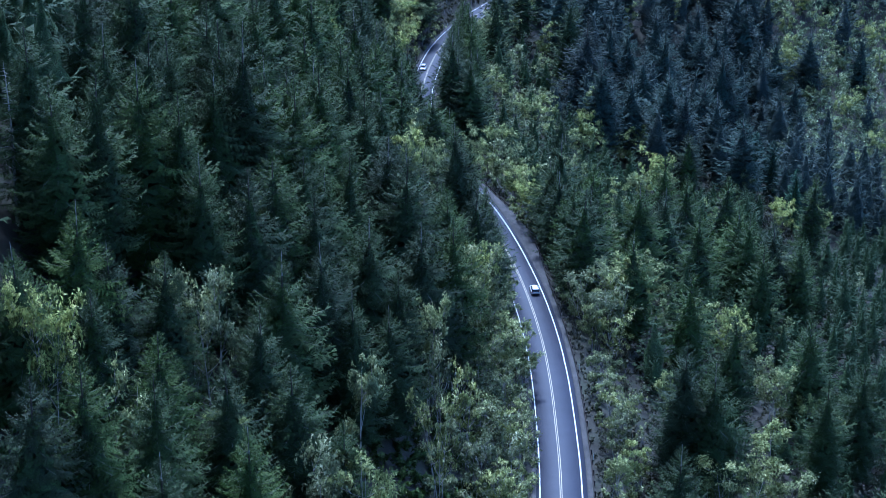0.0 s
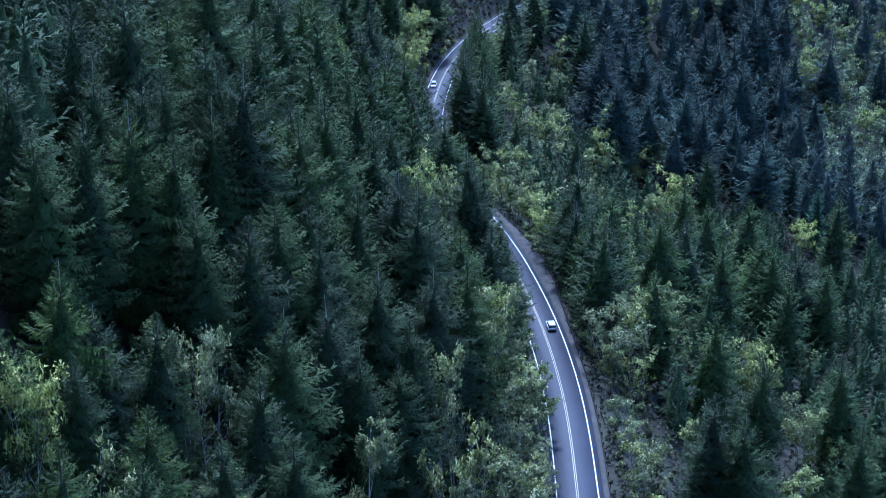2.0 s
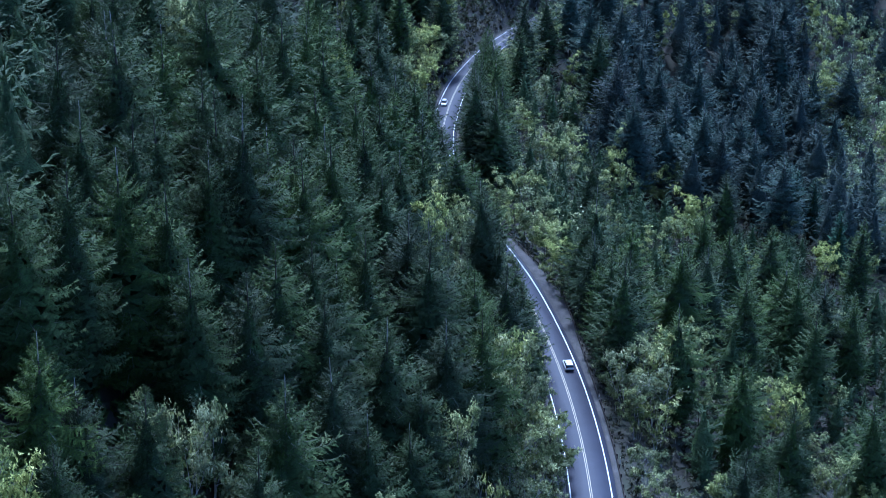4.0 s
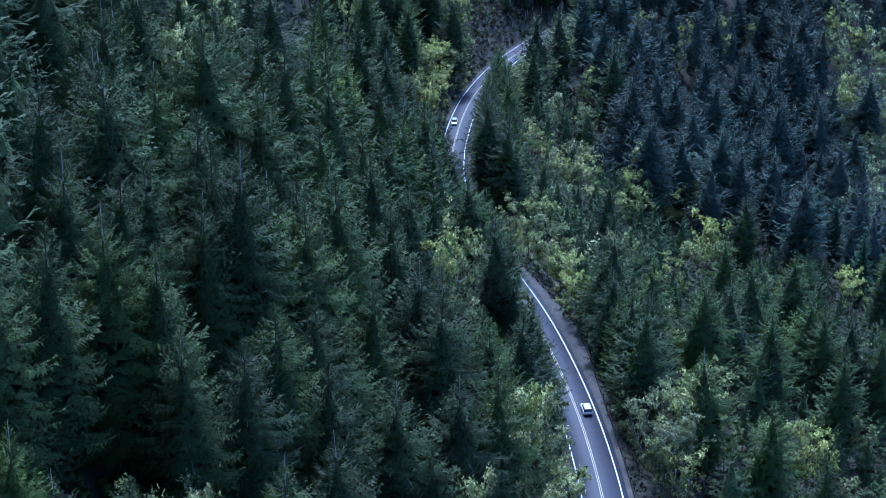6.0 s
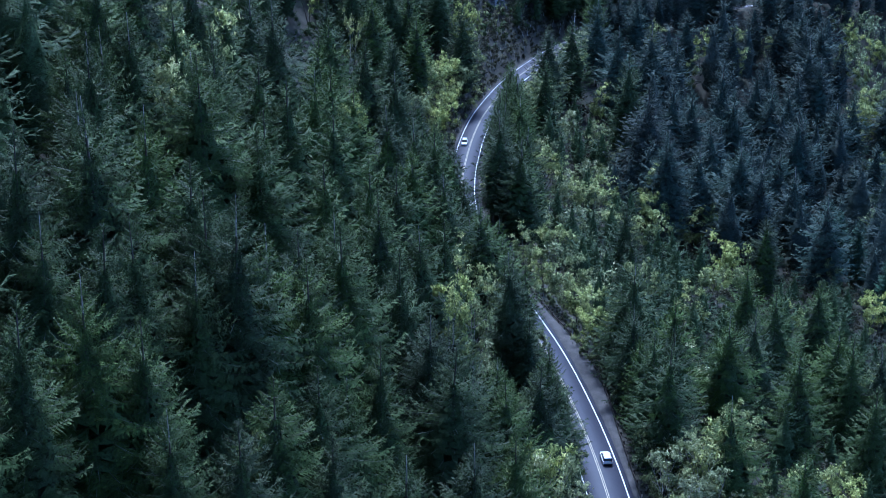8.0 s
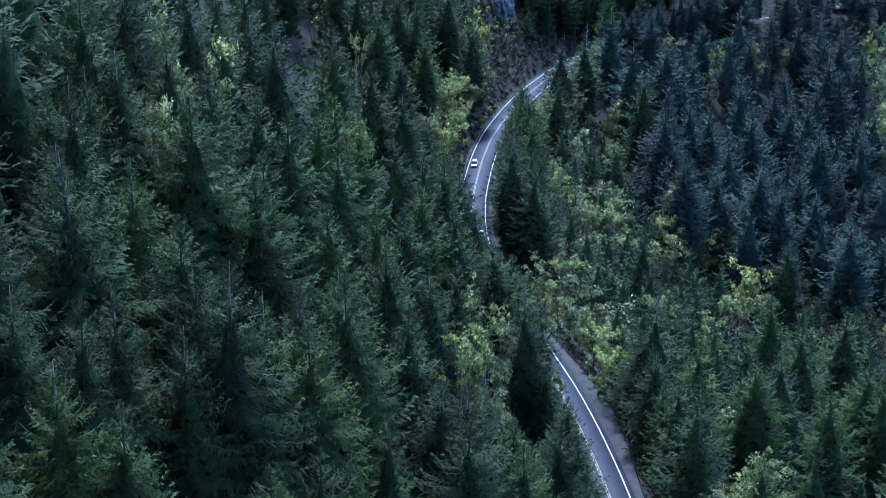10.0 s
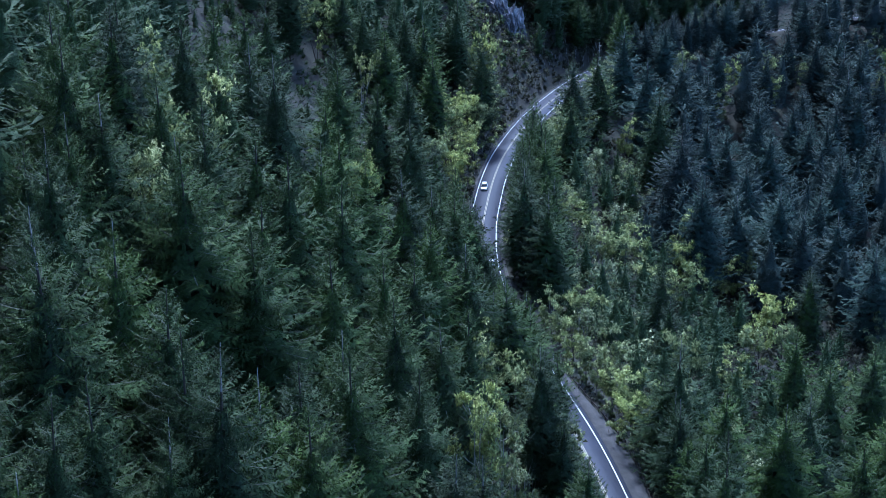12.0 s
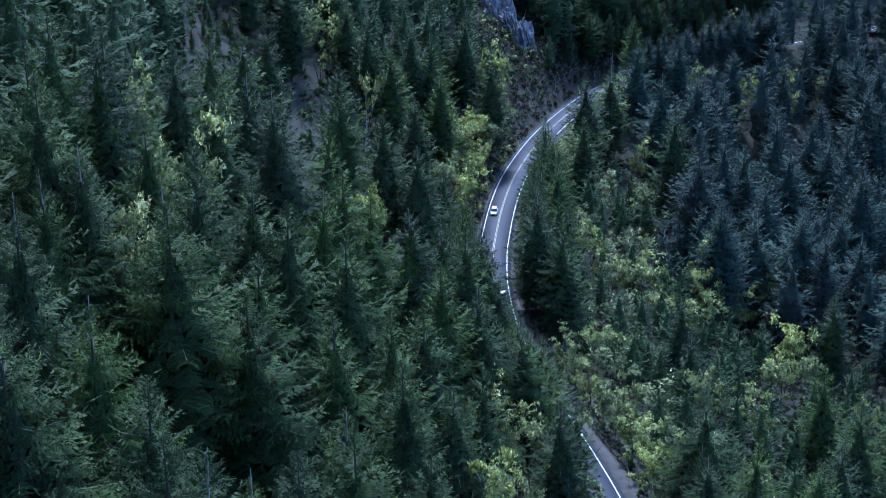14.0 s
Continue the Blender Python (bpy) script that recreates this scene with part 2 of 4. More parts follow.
widening = 2.6 * np.exp(-((MID[:, 1] - 392) / 30.0) ** 2)
tagged(strip("road", [(4.35, -0.3), (4.3, 0.0), (0, 0.05), (-4.6, 0.0), (-4.65, -0.3)], SKY_TINTED_ASPHALT), "two-lane mountain road of worn dark asphalt", "road", kind="structure")
tagged(strip("shoulder", [(-4.652, -0.3), (-4.65, -0.02), (-5.6 - widening, -0.04), (-6.0 - widening, -0.5)], GRAVEL), "pale gravel shoulder on the downhill side", "shoulder", kind="structure")
tagged(strip("shoulder_uphill", [(5.3, -0.4), (5.1, -0.03), (4.352, -0.02), (4.353, -0.3)], GRAVEL), "narrow gravel verge below the uphill bank", "shoulder", kind="structure")
tagged(strip("edge_line_downhill", [(-3.57, 0.060), (-3.81, 0.057)], WHITE_PAINT), "solid white edge line on the downhill side", "road marking", kind="structure")
tagged(strip("edge_line_uphill", [(3.80, 0.057), (3.58, 0.060)], WHITE_PAINT), "solid white edge line on the uphill side", "road marking", kind="structure")
tagged(strip("centre_line_one", [(0.23, 0.084), (0.09, 0.086)], YELLOW_PAINT), "one line of the double yellow centre line", "road marking", kind="structure")
tagged(strip("centre_line_two", [(-0.09, 0.086), (-0.23, 0.084)], YELLOW_PAINT), "one line of the double yellow centre line", "road marking", kind="structure")


# ---- trees ----
def tube(path, radii, sides=6):
    """Vertices and quads of a tapered tube along a path."""
    path, radii = np.asarray(path, float), np.asarray(radii, float)
    t = np.gradient(path, axis=0)
    t /= np.linalg.norm(t, axis=1)[:, None] + 1e-9
    ref = np.where(np.abs(t[:, 2:3]) > 0.9, [[1.0, 0, 0]], [[0, 0, 1.0]])
    a = np.cross(t, ref)
    a /= np.linalg.norm(a, axis=1)[:, None] + 1e-9
    b = np.cross(t, a)
    ang = np.linspace(0, 2 * math.pi, sides, endpoint=False)
    v = path[:, None] + radii[:, None, None] * (a[:, None] * np.cos(ang)[None, :, None] + b[:, None] * np.sin(ang)[None, :, None])
    f = []
    for i in range(len(path) - 1):
        for j in range(sides):
            k = (j + 1) % sides
            f.append((i * sides + j, i * sides + k, (i + 1) * sides + k, (i + 1) * sides + j))
    return v.reshape(-1, 3), np.array(f)


def joined(pieces):
    vs, fs, n = [], [], 0
    for v, f in pieces:
        vs.append(v)
        fs.append(f + n)
        n += len(v)
    return np.vstack(vs), np.vstack(fs)


def unit(v):
    return v / (np.linalg.norm(v, axis=-1, keepdims=True) + 1e-9)


def needles(rng, root, way, up, length, width):
    """Pointed sprays of needles: one hanging triangle each."""
    side = unit(np.cross(way, up)) * (width * 0.5)[:, None]
    back = root - way * (length * 0.12)[:, None]
    tip = root + way * length[:, None] - unit(up) * (length * rng.uniform(0.0, 0.22, len(root)))[:, None]
    return np.stack([back + side, tip, back - side], 1).reshape(-1, 3), np.arange(3 * len(root)).reshape(-1, 3)


def crown_normals(rng, v, H=None):
    """Soft shading for a crown of needles or leaves: outwards and up, a little uneven. A conifer has an upright axis, other crowns a middle."""
    if H:
        n = unit(v * [1, 1, 0]) * 0.75 + [0, 0, 0.62]
    else:
        n = unit((v - v.mean(0)) / (v.std(0) + 0.01)) * 0.8 + [0, 0, 0.35]
    return unit(n + rng.normal(0, 0.28, v.shape))


def boughs_of(rng, H, R, first, gap, per, taper, ragged):
    """Height, reach, bearing and climb of every bough, from the tip down."""
    z = np.arange(H * 0.99, H * first, -gap)
    z = np.repeat(z, per) + rng.uniform(-gap, gap, len(z) * per) * 0.6
    z = np.minimum(z, H * 0.995)
    down = np.clip((H - z) / H, 0.006, 1)
    az = rng.uniform(0, 2 * math.pi, len(z))
    L = R * np.minimum(1.0, down / 0.44) ** taper * rng.uniform(1 - ragged, 1 + ragged * 0.7, len(z)) + 0.22
    L *= 1 + 0.06 * np.sin(down * 31 + rng.uniform(0, 6)) + 0.09 * np.sin(az * 2 + rng.uniform(0, 6)) + 0.06 * np.sin(az * 3 + down * 11)
    L *= np.where(down > 0.8, np.clip((1 - down) / 0.2, 0.5, 1), 1)
    climb = 0.85 - 0.72 * np.minimum(1, down / 0.45) + rng.normal(0, 0.09, len(z))
    return z, L, az, climb


def conifer_crown(rng, H, R, first, gap, per, kites, taper=0.85, ragged=0.2, size=1.0, fronds=3, cuts=5, thin=0.0):
    """Whorls of drooping boughs with upturned ends. Each bough is a feathered fan with hanging sprays below it and a few sprigs at its end; near a thin top many boughs are bare. Also gives the wood of the boughs."""
    z, L, az, climb = boughs_of(rng, H, R, first, gap, per, taper, ragged)
    wooded = np.ones(len(z), bool) if not thin else (z < H * (1 - thin)) | (rng.random(len(z)) < 0.8)

    def frame_of(pick):
        a = az[pick]
        return np.stack([np.cos(a), np.sin(a), 0 * a], 1), np.stack([-np.sin(a), np.cos(a), 0 * a], 1)

    def at(pick, q):
        out = frame_of(pick)[0]
        l, c = L[pick][:, None], climb[pick][:, None]
        p = out[:, None] * (l * q)[..., None]
        p[..., 2] += z[pick][:, None] + l * (c * q - 0.55 * q ** 2 + 0.48 * q ** 4)
        return p
    # The feathered fans, each one island: side sprays that point forwards and droop.
    live = np.flatnonzero(wooded)
    n = len(live)
    out, lat = frame_of(live)
    q = np.linspace(0.1, 1.0, cuts + 1)[None] + rng.uniform(-0.03, 0.03, (n, cuts + 1))
    axis = at(live, q)
    half = L[live][:, None] * (0.05 + 0.11 * np.sin(math.pi * np.clip(q[:, :-1], 0, 1) ** 0.85)) + 0.07
    ahead = axis[:, 1:] - axis[:, :-1]
    tips = []
    for sign in (1, -1):
        w = half * rng.uniform(0.7, 1.3, half.shape)
        tip = axis[:, :-1] + ahead * rng.uniform(1.0, 1.7, half.shape)[..., None] + lat[:, None] * (sign * w)[..., None]
        tip[..., 2] -= w * rng.uniform(0.15, 0.6, half.shape)
        tips.append(tip)
    fan = np.concatenate([axis, *tips], 1)
    step, i = 3 * cuts + 1, np.arange(cuts)
    one = np.concatenate([np.stack([i, i + 1, cuts + 1 + i], 1), np.stack([i + 1, i, 2 * cuts + 1 + i], 1)])
    fans = fan.reshape(-1, 3), (np.arange(n)[:, None, None] * step + one).reshape(-1, 3)
    # Sprays that hang from the boughs.
    pick = np.repeat(live, kites)
    m = len(pick)
    out, lat = frame_of(pick)
    u = rng.uniform(-1, 1, m)
    s = rng.uniform(0.4, 1.0, m)
    root = at(pick, s[:, None])[:, 0] + lat * (u * L[pick] * 0.34 * (1.15 - s))[:, None] - np.array([0, 0, 1]) * (rng.random(m) * 0.5)[:, None]
    way = unit(out * rng.uniform(0.25, 0.7, m)[:, None] + lat * (0.5 * u)[:, None] - np.array([0, 0, 1]) * rng.uniform(0.4, 1.0, m)[:, None])
    small = np.minimum(1, 0.3 + 0.2 * L[pick])
    length = size * small * rng.uniform(0.28, 0.65, m)
    hang = needles(rng, root, way, unit(out + [0, 0, 0.5] + rng.normal(0, 0.15, (m, 3))), length, length * rng.uniform(0.24, 0.4, m))
    # Upturned sprigs at the boughs' ends.
    pick = np.repeat(live, fronds)
    m = len(pick)
    out, lat = frame_of(pick)
    root = at(pick, rng.uniform(0.72, 1.0, (m, 1)))[:, 0]
    way = unit(out + lat * rng.normal(0, 0.5, m)[:, None] + np.array([0, 0, 1]) * rng.uniform(0.0, 0.6, m)[:, None])
    small = np.minimum(1, 0.4 + 0.15 * L[pick])
    sprig = needles(rng, root, way, unit(rng.normal(0, 0.3, (m, 3)) + [0, 0, 1]), size * small * rng.uniform(0.4, 0.9, m), size * small * rng.uniform(0.14, 0.26, m))
    # The wood: a narrow ridge along every other bough, and the bare boughs.
    wood = np.flatnonzero(~wooded | (np.arange(len(z)) % 2 == 0))
    lat = frame_of(wood)[1][:, None]
    p = at(wood, np.tile([0.05, 0.5, 0.8, 1.02], (len(wood), 1))) + [0, 0, 0.03]
    w = lat * (0.012 + 0.006 * np.minimum(L[wood], 4))[:, None, None] * np.array([1, 1, 0.7, 0.2])[:, None]
    wv = np.stack([p + w, p - w], 2).reshape(-1, 3)
    k = np.arange(len(p))[:, None] * 8 + np.array([0, 2, 4])
    wf = np.stack([k, k + 1, k + 3, k + 2], -1).reshape(-1, 4)
    return joined([fans, hang, sprig]), (wv, wf)


def core(rng, H, R, first, taper, rings=22, spokes=11):
    """The dense inside of a crown: a ragged cone of overlapping tiers of needles, a little inside the boughs' ends."""
    k = np.linspace(max(first, 0.12), 0.84, rings)
    a = np.linspace(0, 2 * math.pi, spokes, endpoint=False)
    rad = (0.02 + 0.46 * np.minimum(1, (1 - k) / 0.5)) * R * np.minimum(1, (1 - k) / 0.44) ** taper * np.where(k < 0.2, 0.6 + 2 * k, 1)
    tier = (H * k[:, None] / 1.45 + 0.5 * np.sin(a * 2 + 1) + rng.uniform(0, 0.35, (rings, spokes))) % 1.0
    rr = rad[:, None] * (1.15 - 0.4 * tier) * rng.uniform(0.82, 1.14, (rings, spokes)) + 0.02
    turn = a + rng.uniform(-0.12, 0.12, (rings, spokes))
    v = np.stack([rr * np.cos(turn), rr * np.sin(turn), H * k[:, None] + rng.uniform(-0.2, 0.2, (rings, spokes)) - 0.12 * rr], -1).reshape(-1, 3)
    i, j = np.meshgrid(np.arange(rings - 1), np.arange(spokes), indexing="ij")
    i, j = i.ravel() * spokes, j.ravel()
    f = np.stack([i + j, i + (j + 1) % spokes, i + spokes + (j + 1) % spokes, i + spokes + j], 1)
    return v, f


def conifer(name, seed, mat, H, R, first=0.1, gap=0.66, per=6, kites=16, bare_top=0.0, label="", rough=(46, 20), **kw):
    rng = np.random.default_rng(seed)
    tree = new(name)
    bend = rng.normal(0, 0.12, 2)
    k = np.linspace(0, 1, 9)
    path = np.stack([bend[0] * np.sin(k * 3), bend[1] * np.sin(k * 2.4), H * k], 1)
    thick = 0.011 * H * (1 - k) ** 0.8 + 0.03
    if bare_top:
        link_mesh("trunk", *tube(path[:8], thick[:8], 7), BARK, tree, True)
        tagged(link_mesh("dead_top", *tube(path[7:], thick[7:] * 0.99, 7), DEAD, tree, True), "bleached bare upper stem")
        kw["thin"] = 0.09
    else:
        link_mesh("trunk", *tube(path, thick, 7), BARK, tree, True)
    tall = H * (1 - bare_top)
    pieces = (*conifer_crown(rng, tall, R, first, gap, per, kites, **kw), core(rng, tall, R, first, kw.get("taper", 0.85), *rough))
    for part_name, (v, f), m in zip(("crown", "bough", "inner_needles"), pieces, (mat, TWIG, INNER if mat != HAZED_FIR else INNER_HAZED)):
        v[:, 0] += bend[0] * np.sin(v[:, 2] / H * 3)
        v[:, 1] += bend[1] * np.sin(v[:, 2] / H * 2.4)
        tagged(link_mesh(part_name, v, f, m, tree, normals=crown_normals(rng, v, H) if part_name != "bough" else None), kind="stuff")
    return tagged(tree, label, "conifer tree")


def limb(rng, base, way, length, radius, steps=5, curl=0.25):
    k = np.linspace(0, 1, steps)
    sag = rng.normal(0, 0.12, 3)
    p = base + np.outer(k * length, way) + np.outer(k ** 2 * length * curl, [0, 0, 1]) + np.outer(np.sin(k * 3.1) * length * 0.25, sag)
    return p, radius * (1 - 0.8 * k)


def broadleaf(name, seed, leaf, bark, H, R, leaves, density=1.0, leaf_size=0.32, label="", category="broadleaf tree", stems=1, upright=0.6):
    """Stems that fork into limbs and twigs, with clumps of single leaves round the twigs' ends."""
    rng = np.random.default_rng(seed)
    tree = new(name)
    wood, ends = [], []
    for s in range(stems):
        lean = rng.normal(0, 0.06 + 0.1 * (stems > 1), 2)
        k = np.linspace(0, 1, 7)
        top = H * rng.uniform(0.82, 0.95)
        path = np.stack([lean[0] * H * k + 0.15 * np.sin(k * 5 + s), lean[1] * H * k + 0.15 * np.cos(k * 4), top * k], 1)
        wood.append(tube(path, 0.012 * H / stems ** 0.5 * (1 - 0.92 * k), 6))
        ends.append(path[-1])
        for i in range(int(11 / stems ** 0.5)):
            h = rng.uniform(0.22, 0.92)
            base = np.array([np.interp(h, k, path[:, j]) for j in range(3)])
            a = rng.uniform(0, 2 * math.pi)
            reach = R * (1.08 - 0.75 * abs(h - 0.45)) * rng.uniform(0.6, 1.1)
            way = unit(np.array([math.cos(a), math.sin(a), upright * rng.uniform(0.4, 1.6)]))
            p, r = limb(rng, base, way, reach, 0.006 * H * (1.1 - h))
            wood.append(tube(p, r, 3))
            ends.append(p[-1])
            for j in range(2):
                q = p[rng.integers(1, 5)]
                w2 = unit(way + rng.normal(0, 0.65, 3) + [0, 0, 0.25])
                p2, r2 = limb(rng, q, w2, reach * rng.uniform(0.35, 0.7), 0.0025 * H, 3)
                wood.append(tube(p2, r2, 3))
                ends.append(p2[-1])
                ends.append(p2[2])
    link_mesh("trunk", *joined(wood), bark, tree, True)
    ends = np.array(ends)
    n = int(leaves * density)
    pick = rng.integers(0, len(ends), n)
    loose = rng.uniform(0.25, 0.95, len(ends))
    root = ends[pick] + rng.normal(0, 1, (n, 3)) * loose[pick][:, None] * np.array([0.62, 0.62, 0.5]) * R / 3.6
    way = unit(rng.normal(0, 1, (n, 3)) + [0, 0, -0.3])
    up = unit(rng.normal(0, 0.7, (n, 3)) + [0, 0, 1])
    size = leaf_size * rng.uniform(0.6, 1.4, n)
    v, f = needles(rng, root, way, up, size * 1.15, size * 1.0)
    link_mesh("crown", v, f, leaf, tree, normals=crown_normals(rng, v))
    return tagged(tree, label, category)


def snag(name, seed, H, label):
    rng = np.random.default_rng(seed)
    tree = new(name)
    k = np.linspace(0, 1, 9)
    path = np.stack([0.2 * np.sin(k * 4), 0.15 * np.cos(k * 5), H * k], 1)
    link_mesh("trunk", *tube(path, 0.011 * H * (1 - 0.93 * k), 7), DEAD, tree, True)
    twigs = []
    for i in range(70):
        h = rng.uniform(0.3, 0.97)
        a = rng.uniform(0, 2 * math.pi)
        way = unit(np.array([math.cos(a), math.sin(a), rng.uniform(-0.3, 0.35)]))
        p, r = limb(rng, np.array([0, 0, h * H]), way, rng.uniform(0.4, 1.0) * 3.2 * (1.15 - h), 0.05, 4, -0.1)
        twigs.append(tube(p, r, 3))
    tagged(link_mesh("bough", *joined(twigs), DEAD, tree), kind="stuff")
    return tagged(tree, label, "dead tree")


def stand(protos, rows, group, nominal, seed, slim=1.0):
    """Copies of the prototypes at (x, y, height), on the ground, each turned and shaped a little differently."""
    rng = random.Random(seed)
    zs = ground(np.array([r[0] for r in rows]), np.array([r[1] for r in rows]))
    for (x, y, h), z in zip(rows, zs):
        k = h / nominal
        wide = k * rng.uniform(0.85, 1.15) * (slim if h > 17 else 1.0)
        m = pose(x, y, float(z) - 0.25, rng.gauss(0, 1.2), rng.gauss(0, 1.2), rng.uniform(0, 360)) @ Matrix.Diagonal((wide, wide, k, 1))
        tagged(copy_thing(rng.choice(protos), m), group=group)


def drop_thing(ob):
    for o in (*ob.children_recursive, ob):
        bpy.data.objects.remove(o)


# Where the trees stand: x, y and height, stand by stand.
FIRS_A = [(-43.6, 151.1, 28), (-29.4, 155.8, 28), (-38.7, 158.1, 31), (-33.2, 167.3, 27), (-22.4, 167.8, 28), (-49.3, 176.8, 25), (-34.4, 178.4, 25), (-42.2, 180.7, 22), (-26.2, 181.8, 27), (-13.3, 187.9, 26), (-45.7, 188.1, 27), (-19.2, 190.7, 28), (-42.0, 190.8, 23), (-36.3, 194.3, 25), (-24.7, 196.9, 27), (-50.7, 205.0, 30), (-23.0, 210.8, 30), (-47.8, 213.3, 32), (-56.0, 214.6, 30), (-34.3, 218.6, 30), (36.0, 219.9, 30), (-13.0, 221.0, 27), (-17.6, 223.0, 29), (-43.3, 224.6, 34), (-28.5, 225.3, 30), (-38.3, 227.2, 33), (-8.0, 232.0, 24), (-26.1, 235.4, 32), (-51.0, 236.5, 30), (-44.9, 236.8, 33)]
FIRS_B = [(-20.0, 237.3, 29), (-7.4, 241.3, 27), (-41.4, 243.3, 35), (-12.3, 243.9, 31), (-55.3, 244.4, 34), (-35.9, 245.3, 34), (-22.1, 247.7, 30), (-32.7, 251.6, 41), (-35.3, 255.6, 39), (-47.3, 256.6, 40), (-19.3, 257.0, 27), (-3.7, 262.1, 31), (-29.7, 263.0, 38), (-39.6, 264.2, 36), (-52.4, 265.3, 35), (-24.9, 265.3, 37), (49.2, 265.4, 32), (43.1, 266.2, 32), (-16.9, 268.6, 31), (1.6, 268.8, 32), (-46.4, 274.1, 36), (-7.9, 276.2, 34), (-26.9, 278.3, 34), (-54.1, 281.2, 37), (-21.5, 285.2, 38), (-10.7, 285.7, 32), (1.8, 286.4, 31), (-6.4, 287.5, 33), (-60.3, 292.5, 27), (-24.5, 295.7, 35)]
FIRS_C = [(-55.3, 298.6, 33), (78.5, 299.1, 31), (-15.1, 299.2, 34), (-43.3, 300.0, 40), (-34.8, 303.1, 36), (-0.3, 303.2, 25), (5.9, 306.0, 28), (-53.9, 307.0, 34), (-59.4, 309.1, 37), (-45.3, 311.5, 36), (60.8, 312.5, 30), (89.8, 315.8, 31), (-18.4, 318.1, 33), (-63.0, 320.5, 36), (-27.1, 322.6, 31), (52.7, 323.5, 30), (-37.6, 325.6, 30), (82.0, 331.9, 32), (-20.5, 333.6, 32), (41.8, 333.6, 29), (-46.4, 334.5, 32), (-12.3, 336.3, 28), (-35.3, 337.8, 35), (-53.1, 338.3, 32), (30.3, 341.2, 29), (-40.3, 341.3, 33)]
FIRS_D = [(-28.6, 343.3, 34), (-17.8, 345.0, 32), (-48.1, 346.4, 31), (-68.0, 347.5, 33), (-9.3, 350.4, 30), (-62.9, 352.5, 32), (30.1, 353.1, 27), (6.6, 358.7, 20), (-33.5, 359.4, 32), (35.0, 360.6, 29), (3.4, 363.3, 30), (-64.5, 364.8, 33), (28.9, 365.2, 21), (3.5, 371.9, 20), (28.8, 374.5, 25), (35.9, 376.8, 31), (3.5, 380.2, 23), (-32.2, 381.3, 33), (28.3, 382.2, 23), (-58.3, 382.2, 32), (49.0, 385.0, 30), (-16.2, 385.2, 31), (-28.0, 385.8, 33), (29.6, 386.9, 32), (6.6, 386.9, 24), (-52.5, 387.1, 29), (2.1, 387.1, 19), (81.4, 388.7, 32), (65.2, 389.3, 33), (26.8, 390.7, 23)]
FIRS_E = [(51.1, 391.5, 28), (-10.0, 391.7, 29), (-43.5, 391.8, 37), (-1.9, 395.3, 29), (-1.1, 400.5, 22), (-21.9, 407.2, 32), (2.5, 407.3, 20), (-50.6, 411.8, 34), (2.0, 412.0, 23), (-38.9, 413.5, 35), (60.1, 415.2, 32), (1.0, 416.7, 25), (98.4, 418.3, 31), (-17.5, 419.0, 31), (-4.6, 419.2, 19), (84.3, 421.0, 32), (0.1, 421.1, 21), (-13.6, 424.2, 32), (91.4, 424.7, 32), (-1.1, 425.9, 22), (-7.4, 427.2, 19), (-60.5, 427.8, 33), (-2.8, 430.2, 21), (84.0, 431.7, 33), (-9.4, 433.7, 20), (-3.8, 434.9, 20), (-5.3, 439.6, 21), (70.0, 443.0, 34), (-6.0, 444.3, 25), (-10.6, 449.6, 32)]
FIRS_F = [(-8.6, 455.2, 26), (-59.7, 459.3, 32), (-15.2, 460.1, 24), (-9.5, 460.6, 20), (67.0, 463.2, 33), (36.3, 464.8, 24), (-15.5, 468.8, 22), (-10.5, 471.0, 22), (87.2, 474.1, 31), (-17.8, 474.8, 20), (-12.0, 475.3, 25), (-41.0, 476.9, 32), (-12.6, 481.4, 23), (35.7, 482.9, 28), (-17.8, 482.9, 20), (8.8, 483.8, 31), (-25.2, 485.4, 32), (-13.5, 486.1, 24), (-57.6, 486.8, 32), (-32.5, 486.9, 33), (-18.0, 489.4, 22), (2.8, 494.2, 32), (-14.2, 495.1, 23), (9.8, 497.4, 27), (-19.9, 498.0, 21), (-14.5, 500.4, 21), (5.0, 501.0, 25), (-20.7, 505.4, 20), (-44.1, 505.6, 31), (-14.3, 506.5, 25)]
FIRS_G = [(4.8, 507.8, 24), (9.6, 509.5, 29), (122.4, 512.1, 34), (-18.9, 512.6, 25), (3.8, 513.3, 26), (8.3, 516.3, 28), (3.6, 518.8, 26), (-20.3, 520.1, 21), (3.8, 524.0, 26), (4.9, 529.4, 24), (4.8, 536.9, 25), (-27.0, 541.3, 30), (3.5, 541.7, 23), (9.2, 542.6, 27), (3.9, 548.3, 23), (10.1, 549.3, 28), (4.6, 553.6, 23), (-61.0, 556.0, 30), (9.6, 556.9, 30), (6.0, 559.8, 23), (-35.1, 563.3, 30), (5.8, 565.4, 25), (-41.4, 569.9, 31), (7.4, 571.7, 25), (-21.6, 575.7, 31), (-65.0, 577.0, 32), (6.7, 577.3, 24), (-48.0, 580.0, 28), (7.2, 582.7, 27), (8.6, 588.1, 24)]
